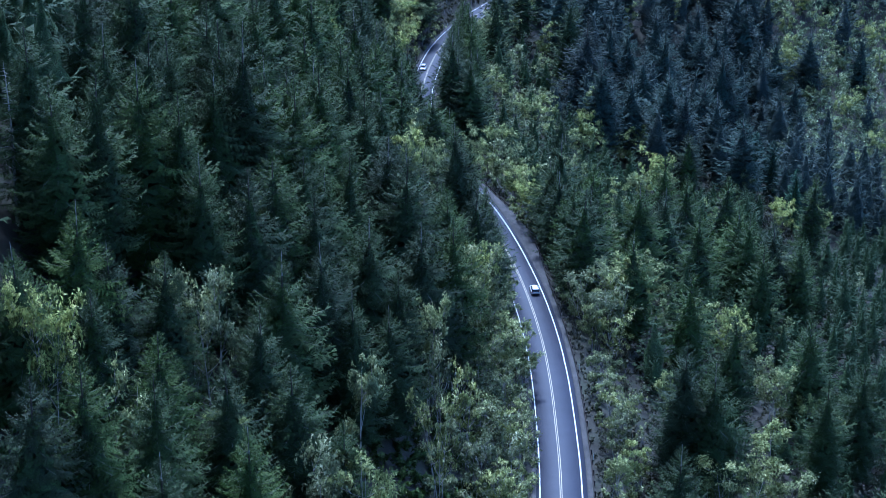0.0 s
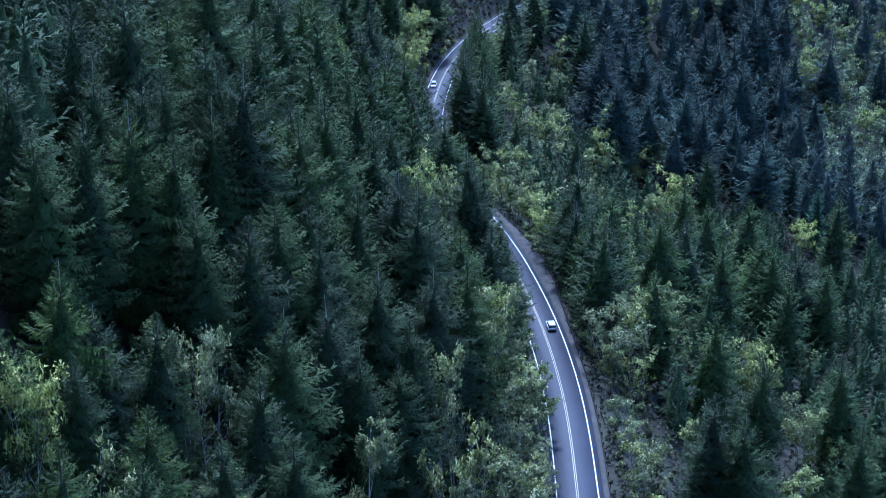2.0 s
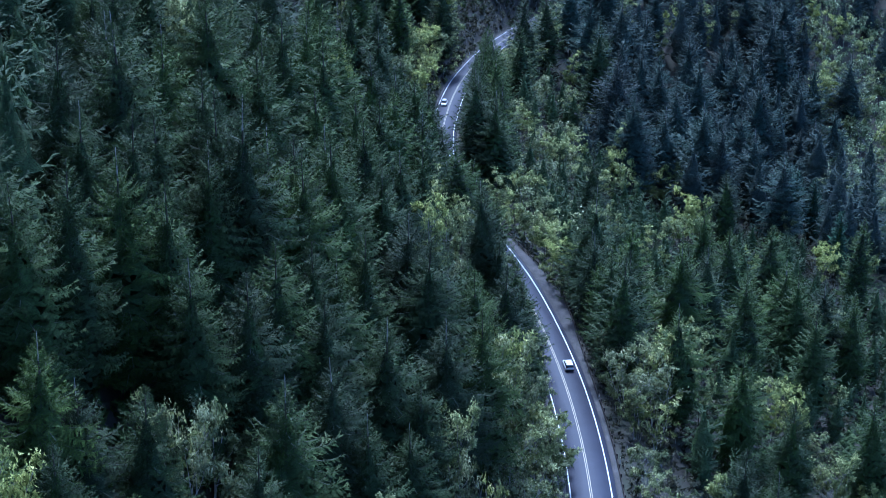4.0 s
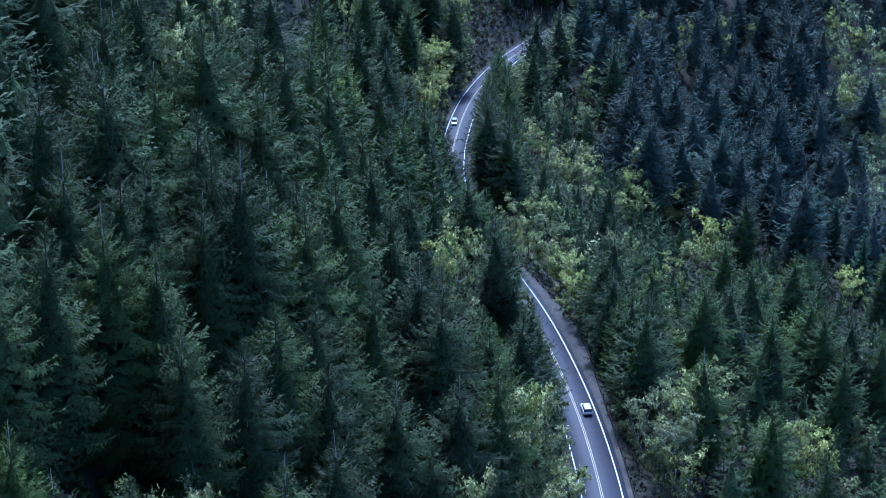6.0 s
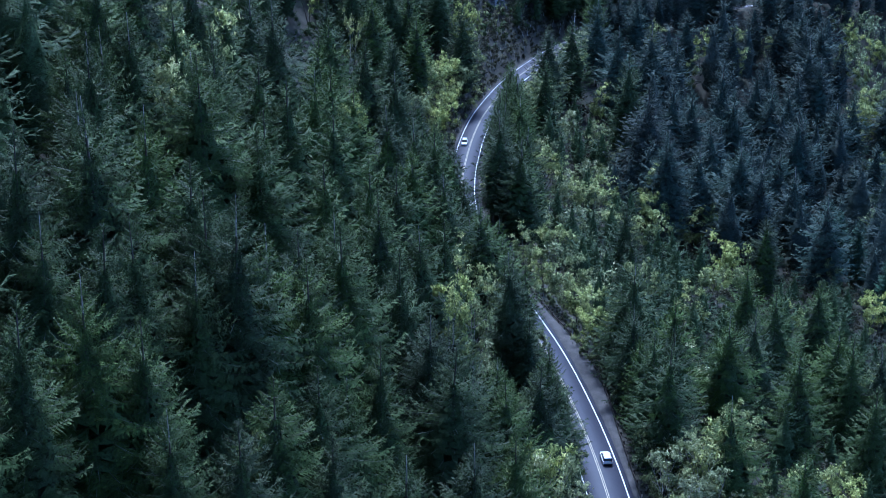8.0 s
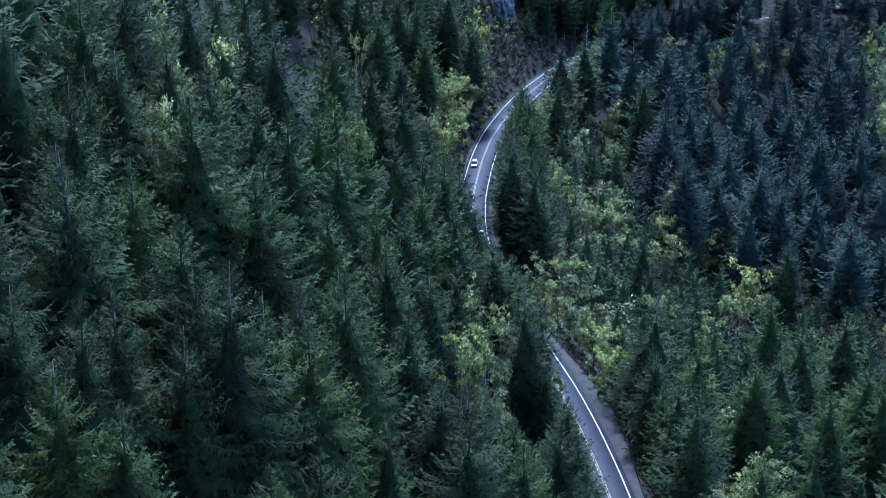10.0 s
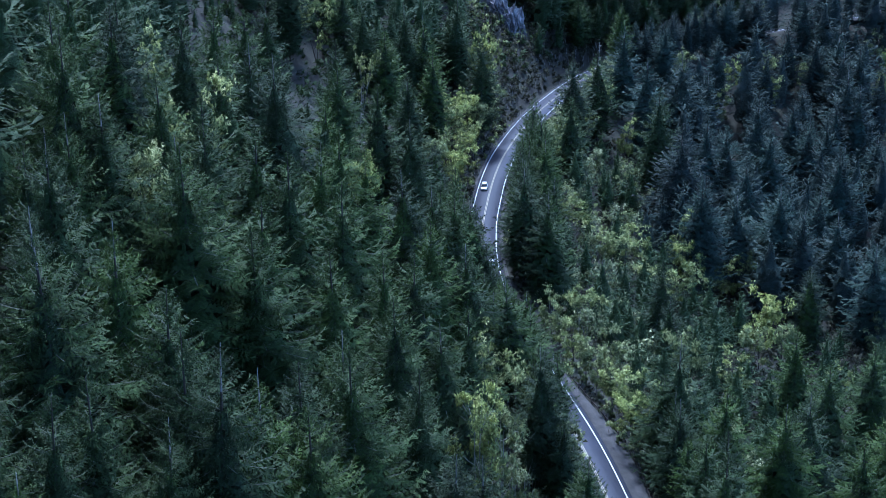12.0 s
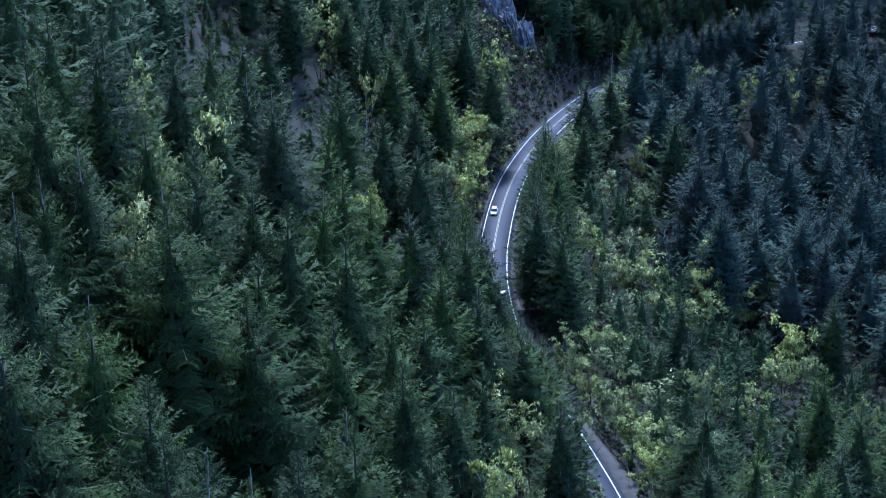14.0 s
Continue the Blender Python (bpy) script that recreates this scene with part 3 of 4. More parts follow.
FIRS_H = [(-72.0, 590.0, 32), (-31.0, 591.8, 33), (-24.6, 593.0, 33), (-54.0, 597.0, 30), (19.8, 600.0, 29), (-66.0, 604.0, 30), (-7.8, 615.9, 33), (49.1, 621.3, 41), (22.3, 629.6, 34), (-16.4, 636.6, 32), (31.6, 652.4, 32), (44.3, 717.3, 29), (29.2, 731.2, 21), (22.6, 737.5, 27), (32.4, 738.1, 18), (37.0, 740.6, 18), (27.8, 743.2, 21), (42.6, 743.2, 14), (39.6, 747.8, 18), (31.1, 750.8, 28), (44.2, 752.3, 19), (37.3, 754.6, 27), (49.4, 756.3, 21), (53.5, 760.5, 17), (41.2, 761.0, 24), (59.5, 761.0, 18), (57.1, 765.9, 21), (47.7, 766.6, 27), (61.6, 770.2, 18), (51.2, 773.3, 23)]
FIRS_I = [(65.5, 774.2, 21), (57.2, 777.1, 23), (70.1, 779.1, 23), (76.6, 779.9, 14), (61.5, 782.9, 24), (81.2, 783.3, 14), (74.1, 784.3, 18), (66.9, 787.6, 23), (78.5, 788.3, 17), (84.8, 789.8, 20), (73.9, 792.5, 24), (95.3, 794.8, 14), (79.0, 798.1, 27), (99.4, 798.8, 13), (92.9, 800.5, 23), (84.8, 800.7, 27), (97.6, 804.6, 22), (103.4, 806.2, 20), (89.2, 807.5, 26), (96.3, 810.1, 21), (101.9, 814.1, 24), (107.1, 820.1, 26), (113.6, 823.0, 21)]
LOWER_FIRS_A = [(86.8, 546.5, 29), (106.7, 557.5, 36), (88.8, 560.2, 22), (56.7, 562.9, 39), (58.1, 568.3, 39), (87.6, 573.1, 37), (70.0, 583.1, 35), (84.0, 586.7, 38), (53.3, 588.9, 44), (60.8, 589.0, 34), (84.8, 594.1, 36), (104.1, 594.4, 35), (149.1, 608.8, 32), (78.2, 612.3, 34), (102.2, 618.3, 33), (64.6, 623.3, 38), (72.7, 630.2, 37), (113.1, 640.3, 42), (89.4, 641.9, 39), (115.2, 645.2, 41), (131.2, 648.3, 24), (138.1, 654.3, 27), (48.4, 654.7, 38), (87.7, 655.3, 46), (139.7, 660.2, 23), (62.3, 672.1, 42), (150.1, 673.4, 27), (109.7, 678.1, 36), (117.9, 681.8, 35), (42.8, 682.9, 35)]
LOWER_FIRS_B = [(136.5, 687.3, 32), (73.6, 689.7, 31), (105.7, 691.3, 35), (122.1, 694.4, 35), (66.7, 698.1, 28), (146.0, 700.9, 34), (132.9, 708.5, 39), (112.6, 711.5, 31), (164.5, 712.5, 34), (60.3, 717.7, 29), (131.6, 718.0, 43), (50.2, 721.1, 22), (81.8, 722.3, 31), (190.0, 723.6, 33), (54.3, 724.1, 21), (102.2, 727.4, 31), (57.3, 730.2, 22), (61.4, 733.0, 21), (65.5, 737.3, 23), (131.6, 738.0, 38), (140.3, 740.2, 39), (67.9, 743.0, 21), (72.9, 746.3, 21), (125.6, 751.1, 32), (76.4, 751.8, 23), (133.7, 751.9, 35), (81.4, 753.5, 22), (115.1, 757.7, 30), (84.2, 760.0, 23), (89.5, 762.0, 24)]
LOWER_FIRS_C = [(92.8, 767.4, 23), (103.4, 769.5, 29), (97.6, 771.6, 22), (101.9, 775.7, 21), (124.6, 776.6, 32), (106.3, 779.6, 18)]
CEDARS_A = [(125.4, 550.9, 25), (123.0, 580.7, 25), (117.4, 585.7, 25)]
MAPLES_A = [(-45.9, 172.0, 26), (-15.8, 181.6, 24), (-10.2, 182.5, 27), (-25.8, 192.1, 16), (-22.1, 194.0, 19), (-30.9, 198.0, 26), (-11.9, 207.7, 24), (-32.3, 214.1, 16), (-29.1, 236.4, 21), (29.8, 243.9, 12), (-14.0, 247.4, 16), (-2.7, 250.8, 23), (50.5, 255.2, 17), (34.7, 259.3, 11), (57.4, 264.6, 17), (63.9, 269.4, 15), (6.1, 276.3, 26), (43.5, 281.7, 19), (5.2, 284.9, 24), (67.2, 296.3, 16), (-49.7, 310.5, 27), (31.7, 316.4, 12), (-51.9, 317.6, 27), (88.7, 320.8, 15), (73.5, 325.8, 17), (-8.2, 326.9, 26), (81.1, 327.0, 16), (-4.1, 329.4, 26), (13.0, 330.0, 12), (48.1, 342.0, 16)]
MAPLES_B = [(37.5, 343.6, 13), (47.8, 349.1, 16), (62.4, 349.4, 15), (65.7, 352.4, 15), (-52.9, 357.6, 27), (80.3, 360.8, 10), (49.7, 366.5, 16), (74.7, 367.1, 15), (71.4, 372.6, 15), (36.2, 373.0, 15), (-1.4, 377.0, 18), (8.4, 377.6, 17), (-62.6, 378.8, 27), (84.0, 391.2, 17), (88.0, 392.7, 15), (5.4, 397.2, 18), (22.2, 398.9, 13), (4.4, 403.0, 15), (23.7, 406.7, 16), (19.4, 414.7, 13), (16.6, 423.7, 11), (15.0, 430.8, 12), (20.2, 437.5, 15), (-33.6, 440.6, 24), (13.1, 440.7, 12), (10.3, 449.2, 12), (37.6, 450.9, 22), (98.8, 452.9, 16), (8.6, 458.0, 11), (102.3, 459.5, 16)]
MAPLES_C = [(16.3, 460.6, 17), (55.7, 479.3, 15), (88.0, 507.7, 15), (64.3, 510.7, 15), (67.4, 517.1, 16), (74.8, 523.5, 16), (42.3, 527.7, 17), (117.6, 529.2, 15), (25.0, 533.9, 15), (33.0, 540.7, 17), (73.1, 540.8, 19), (119.9, 541.1, 16), (16.3, 541.4, 16), (-15.9, 545.6, 11), (-22.0, 546.0, 15), (107.9, 547.8, 16), (75.0, 549.0, 17), (-20.5, 549.2, 16), (54.2, 549.7, 15), (135.5, 550.6, 15), (-15.5, 554.2, 14), (-19.8, 554.3, 14), (52.6, 556.4, 19), (-14.1, 562.5, 13), (63.3, 564.4, 16), (50.1, 566.5, 22), (-55.0, 568.6, 24), (-13.9, 570.9, 13), (-19.7, 572.9, 12), (66.0, 573.0, 15)]
MAPLES_D = [(35.6, 574.6, 11), (-14.4, 577.4, 11), (72.3, 580.7, 16), (-18.1, 583.4, 14), (-12.1, 587.3, 12), (-16.8, 591.8, 14), (-11.0, 594.7, 11), (15.9, 598.1, 13), (-14.8, 601.8, 14), (-10.2, 602.0, 10), (16.5, 605.8, 12), (-10.6, 607.2, 14), (39.0, 607.2, 15), (-13.5, 610.5, 14), (18.1, 610.5, 12), (-8.3, 612.7, 12), (18.8, 617.3, 15), (-12.7, 618.7, 10), (19.8, 624.1, 14), (139.2, 625.2, 16), (-6.0, 626.0, 11), (-9.9, 627.5, 12), (-4.9, 630.9, 16), (-4.2, 635.1, 10), (24.1, 637.3, 13), (-9.1, 637.6, 15), (-8.4, 643.2, 26), (23.9, 643.9, 16), (171.7, 643.9, 15), (39.9, 644.1, 16)]
MAPLES_E = [(-6.4, 646.4, 11), (27.6, 650.8, 15), (29.1, 657.9, 13), (185.4, 663.1, 17), (30.9, 664.2, 12), (32.9, 669.1, 13), (168.9, 676.1, 16), (34.1, 676.1, 11), (37.4, 683.9, 13), (175.1, 688.6, 17), (38.9, 689.3, 15), (188.2, 690.0, 16), (163.2, 697.6, 16), (182.3, 704.1, 17), (81.3, 713.8, 17), (192.5, 715.9, 17), (154.3, 716.9, 17), (174.9, 717.7, 16), (160.2, 722.2, 14), (153.5, 722.9, 17), (168.2, 723.5, 17), (70.3, 726.9, 16), (69.2, 732.4, 14), (104.2, 733.2, 24), (89.5, 736.1, 18), (184.4, 739.0, 17), (163.6, 739.1, 17), (167.9, 743.0, 16), (204.9, 746.3, 16), (105.7, 757.9, 15)]
MAPLES_F = [(162.7, 759.5, 16), (119.5, 759.8, 15), (154.5, 760.0, 17), (191.8, 761.8, 17), (116.3, 764.5, 12), (182.3, 769.2, 15), (207.9, 771.9, 17), (157.6, 772.7, 16), (170.7, 775.8, 17), (162.0, 783.5, 16), (202.4, 785.2, 16), (158.3, 791.4, 15)]
ALDERS_A = [(-37.0, 173.3, 21), (-34.3, 203.1, 21), (-0.3, 220.8, 22), (7.7, 230.0, 12), (-26.7, 230.0, 19), (11.4, 230.8, 12), (12.8, 235.7, 5), (4.8, 236.7, 12), (13.1, 240.8, 7), (9.8, 241.3, 9), (-0.4, 242.7, 21), (3.4, 243.4, 19), (13.3, 244.4, 7), (9.7, 246.3, 8), (6.0, 251.0, 11), (11.3, 252.8, 12), (6.9, 256.9, 9), (14.0, 259.0, 8), (9.7, 259.3, 9), (14.9, 263.4, 6), (6.2, 264.0, 9), (32.0, 265.6, 11), (9.8, 267.2, 12), (14.2, 267.3, 8), (13.9, 270.9, 8), (6.3, 271.4, 9), (1.6, 272.6, 21), (32.1, 273.5, 12), (14.8, 274.0, 7), (11.9, 276.3, 7)]
ALDERS_B = [(15.1, 278.2, 7), (8.1, 281.6, 12), (15.4, 281.9, 7), (32.7, 286.2, 11), (14.5, 287.3, 7), (11.2, 289.6, 9), (6.5, 292.3, 12), (11.8, 294.3, 9), (31.9, 294.8, 10), (15.1, 295.0, 8), (6.6, 299.3, 11), (15.1, 299.4, 8), (11.6, 300.6, 9), (15.0, 305.9, 8), (12.1, 307.3, 11), (15.3, 310.5, 6), (10.8, 311.6, 11), (5.3, 311.9, 10), (36.1, 312.9, 12), (14.8, 313.9, 6), (13.8, 319.0, 12), (6.2, 319.3, 8), (5.5, 324.9, 10), (11.0, 325.0, 10), (14.2, 325.9, 6), (34.9, 332.5, 12), (13.9, 334.7, 8), (30.4, 337.1, 12), (13.3, 338.0, 12), (29.4, 347.1, 9)]
ALDERS_C = [(12.9, 347.4, 12), (11.8, 354.4, 6), (11.2, 362.9, 12), (-6.5, 369.0, 21), (10.2, 369.9, 7), (7.8, 373.8, 8), (7.1, 392.4, 12), (122.1, 469.9, 12), (130.4, 474.7, 12), (-35.0, 490.4, 18), (1.9, 504.2, 12), (17.0, 556.2, 14), (-41.5, 557.2, 20), (-19.6, 565.7, 13), (-13.1, 567.3, 4), (-12.9, 574.1, 5), (-11.0, 581.2, 4), (9.1, 597.9, 12), (11.4, 603.4, 9), (13.1, 607.5, 10), (12.6, 613.5, 11), (29.7, 618.5, 12), (14.1, 620.9, 11), (16.1, 624.9, 11), (18.4, 631.3, 12), (17.9, 636.8, 9), (20.6, 642.3, 11), (21.8, 648.5, 10), (21.9, 654.5, 12), (24.9, 659.7, 13)]
ALDERS_D = [(-3.8, 660.5, 19), (27.2, 665.7, 11), (26.8, 670.7, 11), (29.5, 676.8, 11), (31.0, 681.5, 12), (35.0, 693.2, 10), (37.2, 699.5, 12), (39.5, 704.7, 11), (42.8, 706.8, 11), (78.2, 775.7, 12), (89.1, 792.1, 12), (111.7, 804.8, 11)]
EDGE_FIRS = [(8.8, 335.2, 25), (10.8, 328.1, 23), (11.4, 341.0, 15), (12.6, 321.0, 14), (9.6, 348.5, 19), (10.6, 356.0, 14), (9.0, 366.0, 15)]
BROAD_ALDERS = [(34.4, 335.6, 15), (36.6, 329.5, 15), (33.4, 341.5, 13), (31.4, 328.0, 13), (38.5, 335.0, 16), (33.0, 321.0, 12), (36.5, 322.5, 14), (33.6, 277.2, 9), (16.2, 293.3, 12), (15.4, 300.0, 10)]
SNAGS_A = [(-58.8, 212.8, 24), (-38.6, 508.0, 24), (34.3, 687.6, 24)]
GREEN = "dark green fir on the steep forest slope"
TOPS = [(0.0, GREEN), (0.008, "dark green fir with a bare bleached tip"), (0.015, "dark green fir with a bare bleached tip"), (0.0, GREEN), (0.0, GREEN), (0.03, "dark green fir with a broken pale top"), (0.0, GREEN)]
firs = [conifer("fir_tree", 11 + i, FIR, 30, 5.9 + 0.6 * (i % 3), 0.08, 0.6, 7, 16, top, label, taper=0.98 + 0.10 * (i % 3), fronds=4, cuts=13) for i, (top, label) in enumerate(TOPS)]
far_firs = [conifer("fir_tree", 21 + i, FIR, 30, 5.9 + 0.6 * (i % 3), 0.08, 0.7, 6, 13, top, label, taper=0.98 + 0.10 * (i % 3), size=1.2, fronds=2, cuts=6) for i, (top, label) in enumerate(TOPS)]
# The far stand: firs whose base colour carries the distance haze.
hazed_firs = [conifer("spruce_tree", 31 + i, HAZED_FIR, 30, 5.8 + 0.5 * i, 0.08, 0.74, 6, 12, (0.0, 0.02)[i % 2], "far fir on the lower forest slope, tinted blue for haze", taper=0.96 + 0.07 * i, size=1.2, fronds=3, cuts=6) for i in range(4)]
cedars = [conifer("cedar_tree", 41 + i, CEDAR, 22, 3.0, 0.04, 0.45, 6, 8, 0.0, "slender bright green cedar with dense sprays", taper=0.6, ragged=0.15, size=1.2) for i in range(2)]
maples = [broadleaf("maple_tree", 51 + i, MAPLE, BARK, 15, 3.3 + 0.3 * i, 1700, 1.0, 0.46, "yellow-green maple with loose autumn foliage", stems=1 + i % 3) for i in range(5)]
near_maples = [broadleaf("maple_tree", 56 + i, (MAPLE, ALDER)[i // 3], DEAD, 15, 3.2 + 0.3 * i, 3200, 1.0, 0.34, ("yellow-green maple with loose autumn foliage", "pale grey-green alder with thin foliage")[i // 3], stems=1 + i % 3) for i in range(4)]
alders = [broadleaf("alder_tree", 61 + i, ALDER, DEAD, 13, 3.2, 1800, 0.9, 0.36, "pale alder with thin leaves and bare grey twigs", stems=2 + i % 2) for i in range(4)]
snags = [snag("dead_tree", 71 + i, 24, "bleached dead tree with short bare boughs") for i in range(2)]
all_firs = [*FIRS_A, *FIRS_B, *FIRS_C, *FIRS_D, *FIRS_E, *FIRS_F, *FIRS_G, *FIRS_H, *FIRS_I]
stand(firs, [*EDGE_FIRS, *(r for r in all_firs if r[1] < 320)], "firs on the slope", 30, 1)
stand(far_firs, [r for r in all_firs if r[1] >= 320], "firs on the slope", 30, 11)
all_lower_firs = [*LOWER_FIRS_A, *LOWER_FIRS_B, *LOWER_FIRS_C]
stand(far_firs, [r for r in all_lower_firs if r[1] < 550], "firs on the slope", 30, 12)
stand(hazed_firs, [r for r in all_lower_firs if r[1] >= 550], "blue firs on the lower slope", 30, 2)
stand(cedars, [*CEDARS_A], "cedars among the firs", 22, 3)
all_maples = [*MAPLES_A, *MAPLES_B, *MAPLES_C, *MAPLES_D, *MAPLES_E, *MAPLES_F]
stand(maples, [r for r in all_maples if r[1] >= 330], "maples among the firs", 15, 4, 0.7)
stand(near_maples, [r for r in all_maples if r[1] < 330], "maples among the firs", 15, 14, 0.62)
stand(alders, [*ALDERS_A, *ALDERS_B, *ALDERS_C, *ALDERS_D], "alders along the road", 13, 5, 0.55)
stand([*alders, maples[1]], BROAD_ALDERS, "alders along the road", 11, 15)
stand(snags, [*SNAGS_A], "dead trees among the firs", 24, 6)
PLACED = np.array([(x, y) for rows in (EDGE_FIRS, BROAD_ALDERS, FIRS_A, FIRS_B, FIRS_C, FIRS_D, FIRS_E, FIRS_F, FIRS_G, FIRS_H, FIRS_I, LOWER_FIRS_A, LOWER_FIRS_B, LOWER_FIRS_C, CEDARS_A, MAPLES_A, MAPLES_B, MAPLES_C, MAPLES_D, MAPLES_E, MAPLES_F, ALDERS_A, ALDERS_B, ALDERS_C, ALDERS_D, SNAGS_A) for x, y, h in rows])
for proto in (*firs, *far_firs, *hazed_firs, *cedars, *maples, *near_maples, *alders, *snags):
    drop_thing(proto)


# The rest of the forest, which nobody could count: younger firs between the named ones, in blocks of one mesh each.
def thicket(name, mat, inner, rows, seed, label):
    rng = np.random.default_rng(seed)

    def young(i, rings, spokes, gap, size):
        r = np.random.default_rng(seed + 7 + i)
        return conifer_crown(r, 30, 6.2, 0.1, gap, 5, 6, size=size, fronds=1, cuts=4)[0], core(r, 30, 6.2, 0.1, 0.95, rings, spokes)
    fine, plain_ones, far_ones = [[young(i, *how) for i in range(4)] for how in ((14, 8, 2.4, 2.0), (16, 8, 2.1, 1.8), (18, 9, 1.7, 1.6))]
    sprays, insides, normals, deep = [], [], [], []
    for x, y, z, h in rows:
        pair = (fine if y < 420 else plain_ones if y < 700 else far_ones)[rng.integers(0, 4)]
        a = rng.uniform(0, 6.28)
        k, w = h / 30, h / 30 * rng.uniform(0.9, 1.2)
        r = np.array([[math.cos(a) * w, -math.sin(a) * w, 0], [math.sin(a) * w, math.cos(a) * w, 0], [0, 0, k]])
        for (v, f), into in zip(pair, (sprays, insides)):
            into.append((v @ r.T + [x, y, z - 0.2], f))
        normals.append(crown_normals(rng, pair[0][0] @ r.T, h))
        deep.append(crown_normals(rng, pair[1][0] @ r.T, h))
    tagged(link_mesh(name + "_inside", *joined(insides), inner, normals=np.vstack(deep)), "dark inner twigs of the young firs", "forest", kind="stuff")
    return tagged(link_mesh(name, *joined(sprays), mat, normals=np.vstack(normals)), label, "forest", kind="stuff")


rng = np.random.default_rng(5)
fx, fy = np.meshgrid(np.arange(-210, 330, 8.0), np.arange(130, 890, 8.0))
fx, fy = fx + rng.uniform(-2.8, 2.8, fx.shape), fy + rng.uniform(-2.8, 2.8, fy.shape)
fx, fy = fx.ravel(), fy.ravel()
keep = (fx > -0.33 * fy - 14) & (fx < 0.30 * fy + 8)
fx, fy = fx[keep], fy[keep]
side, _ = beside(fx, fy)
near = np.array([np.min((PLACED[:, 0] - x) ** 2 + (PLACED[:, 1] - y) ** 2) for x, y in zip(fx, fy)])
leafy = ((fx > 0.13 * fy + 56) & (fy > 585) & (fy < 800)) | ((side > -44) & (side < -9) & (fy > 400) & (fy < 640))
leafy &= rng.random(len(fx)) < np.where(fy < 640, 0.3, 0.7)
keep = (side > np.where(fy > 745, 7, 11)) | (side < np.where(fy > 745, -7, -12))
wooded = (side < -9) & (side > -60) & (fy > 400) & (fy < 640)
keep &= wooded & (near > 5.6 ** 2) | (near > np.where((side > 0) & (fy < 640), np.where((fy < 310) | (fy > 500), 8.4, 10.4), np.where((fy < 640) & (side > -55), 7.6, 6.2)) ** 2)
keep &= (side < 150) & ~((np.abs(fx) < 13) & (fy > 655) & (fy < 730))
keep &= (side < 7) | (side > 12) | (fy < 650) | (fy > 705)
keep &= (side < 0) | (side > 19) | (fy > 400)
keep &= (side < 0) | (fy > 640) | (near > 9.5 ** 2)
keep &= (side < 0) | (fy < 700) | (rng.random(len(fx)) < 0.6)
keep &= (side > -12) | (fy > 640) | wooded | (near > 8.0 ** 2) & (rng.random(len(fx)) < 0.85)
keep &= (side > 0) & (fy < 640) | (side > -12) & (fy < 640) | (side > 0) | ~(((side < -45) & (fy > 560)) | (fy > 700)) | (near > 7.5 ** 2) & (rng.random(len(fx)) < 0.55)
fx, fy, side, leafy = fx[keep], fy[keep], side[keep], leafy[keep]
fz, fh = ground(fx, fy), 30 * rng.uniform(0.14, 0.30, len(fx))
fh = np.where((fy > 700) | (side > 75) | ((side < -45) & (fy > 560)), rng.uniform(20, 34, len(fx)), np.where((side > 9) & (fy > 560), rng.uniform(14, 28, len(fx)), np.where((side < -12) & (fy < 640), rng.uniform(9, 20, len(fx)), fh)))
fh = np.where((side > 0) & (side < 16), np.minimum(fh, 14), fh)
rows = np.stack([fx, fy, fz, fh], 1)
# Distant rows get the needles with haze in their colour.
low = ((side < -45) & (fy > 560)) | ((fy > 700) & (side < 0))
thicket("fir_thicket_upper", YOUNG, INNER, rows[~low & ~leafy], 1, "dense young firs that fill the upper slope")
thicket("fir_thicket_lower", HAZED_FIR, INNER_HAZED, rows[low & ~leafy], 2, "dense far firs that fill the lower slope, tinted blue for haze")


def leaf_thicket(name, mat, rows, seed, leaves, label, stems=0, leaf=1.0):
    """Broadleaf brush: domed clumps of single leaves."""
    rng = np.random.default_rng(seed)
    vs, fs, ns, n = [], [], [], 0
    for x, y, z, h in rows:
        heads = rng.normal(0, 1, (9, 3)) * [0.2 * h, 0.2 * h, 0.2 * h] + [x, y, z + 0.6 * h]
        pick = rng.integers(0, 9, leaves)
        root = heads[pick] + rng.normal(0, 0.062 * h, (leaves, 3))
        size = leaf * rng.uniform(0.5, 0.95, leaves)
        v, f = needles(rng, root, unit(rng.normal(0, 1, (leaves, 3))), unit(rng.normal(0, 0.7, (leaves, 3)) + [0, 0, 1]), size * 1.2, size)
        vs.append(v)
        ns.append(crown_normals(rng, v))
        fs.append(f + n)
        n += len(v)
    if stems:
        base = np.repeat(rows[:, :3], stems, 0)
        tall = np.repeat(rows[:, 3], stems) * rng.uniform(0.6, 1.15, len(base))
        lean = rng.normal(0, 0.2, (len(base), 3)) + [0, 0, 1]
        foot = base + rng.normal(0, 1.1, (len(base), 3)) * [1, 1, 0]
        v, f = needles(rng, foot, unit(lean), unit(rng.normal(0, 0.2, (len(base), 3)) + [0, -1, 0.2]), tall, rng.uniform(0.10, 0.2, len(base)))
        tagged(link_mesh(name + "_stems", v, f, DEAD), "bare pale stems and twigs in the brush", "twigs", kind="stuff")
    return tagged(link_mesh(name, np.vstack(vs), np.vstack(fs), mat, normals=np.vstack(ns)), label, "thicket", kind="stuff")


def scatter(x0, x1, y0, y1, step, inside):
    x, y = np.meshgrid(np.arange(x0, x1, step), np.arange(y0, y1, step))
    x, y = (x + rng.uniform(-0.4, 0.4, x.shape) * step).ravel(), (y + rng.uniform(-0.4, 0.4, y.shape) * step).ravel()
    ok = inside(x, y, beside(x, y)[0])
    return x[ok], y[ok]


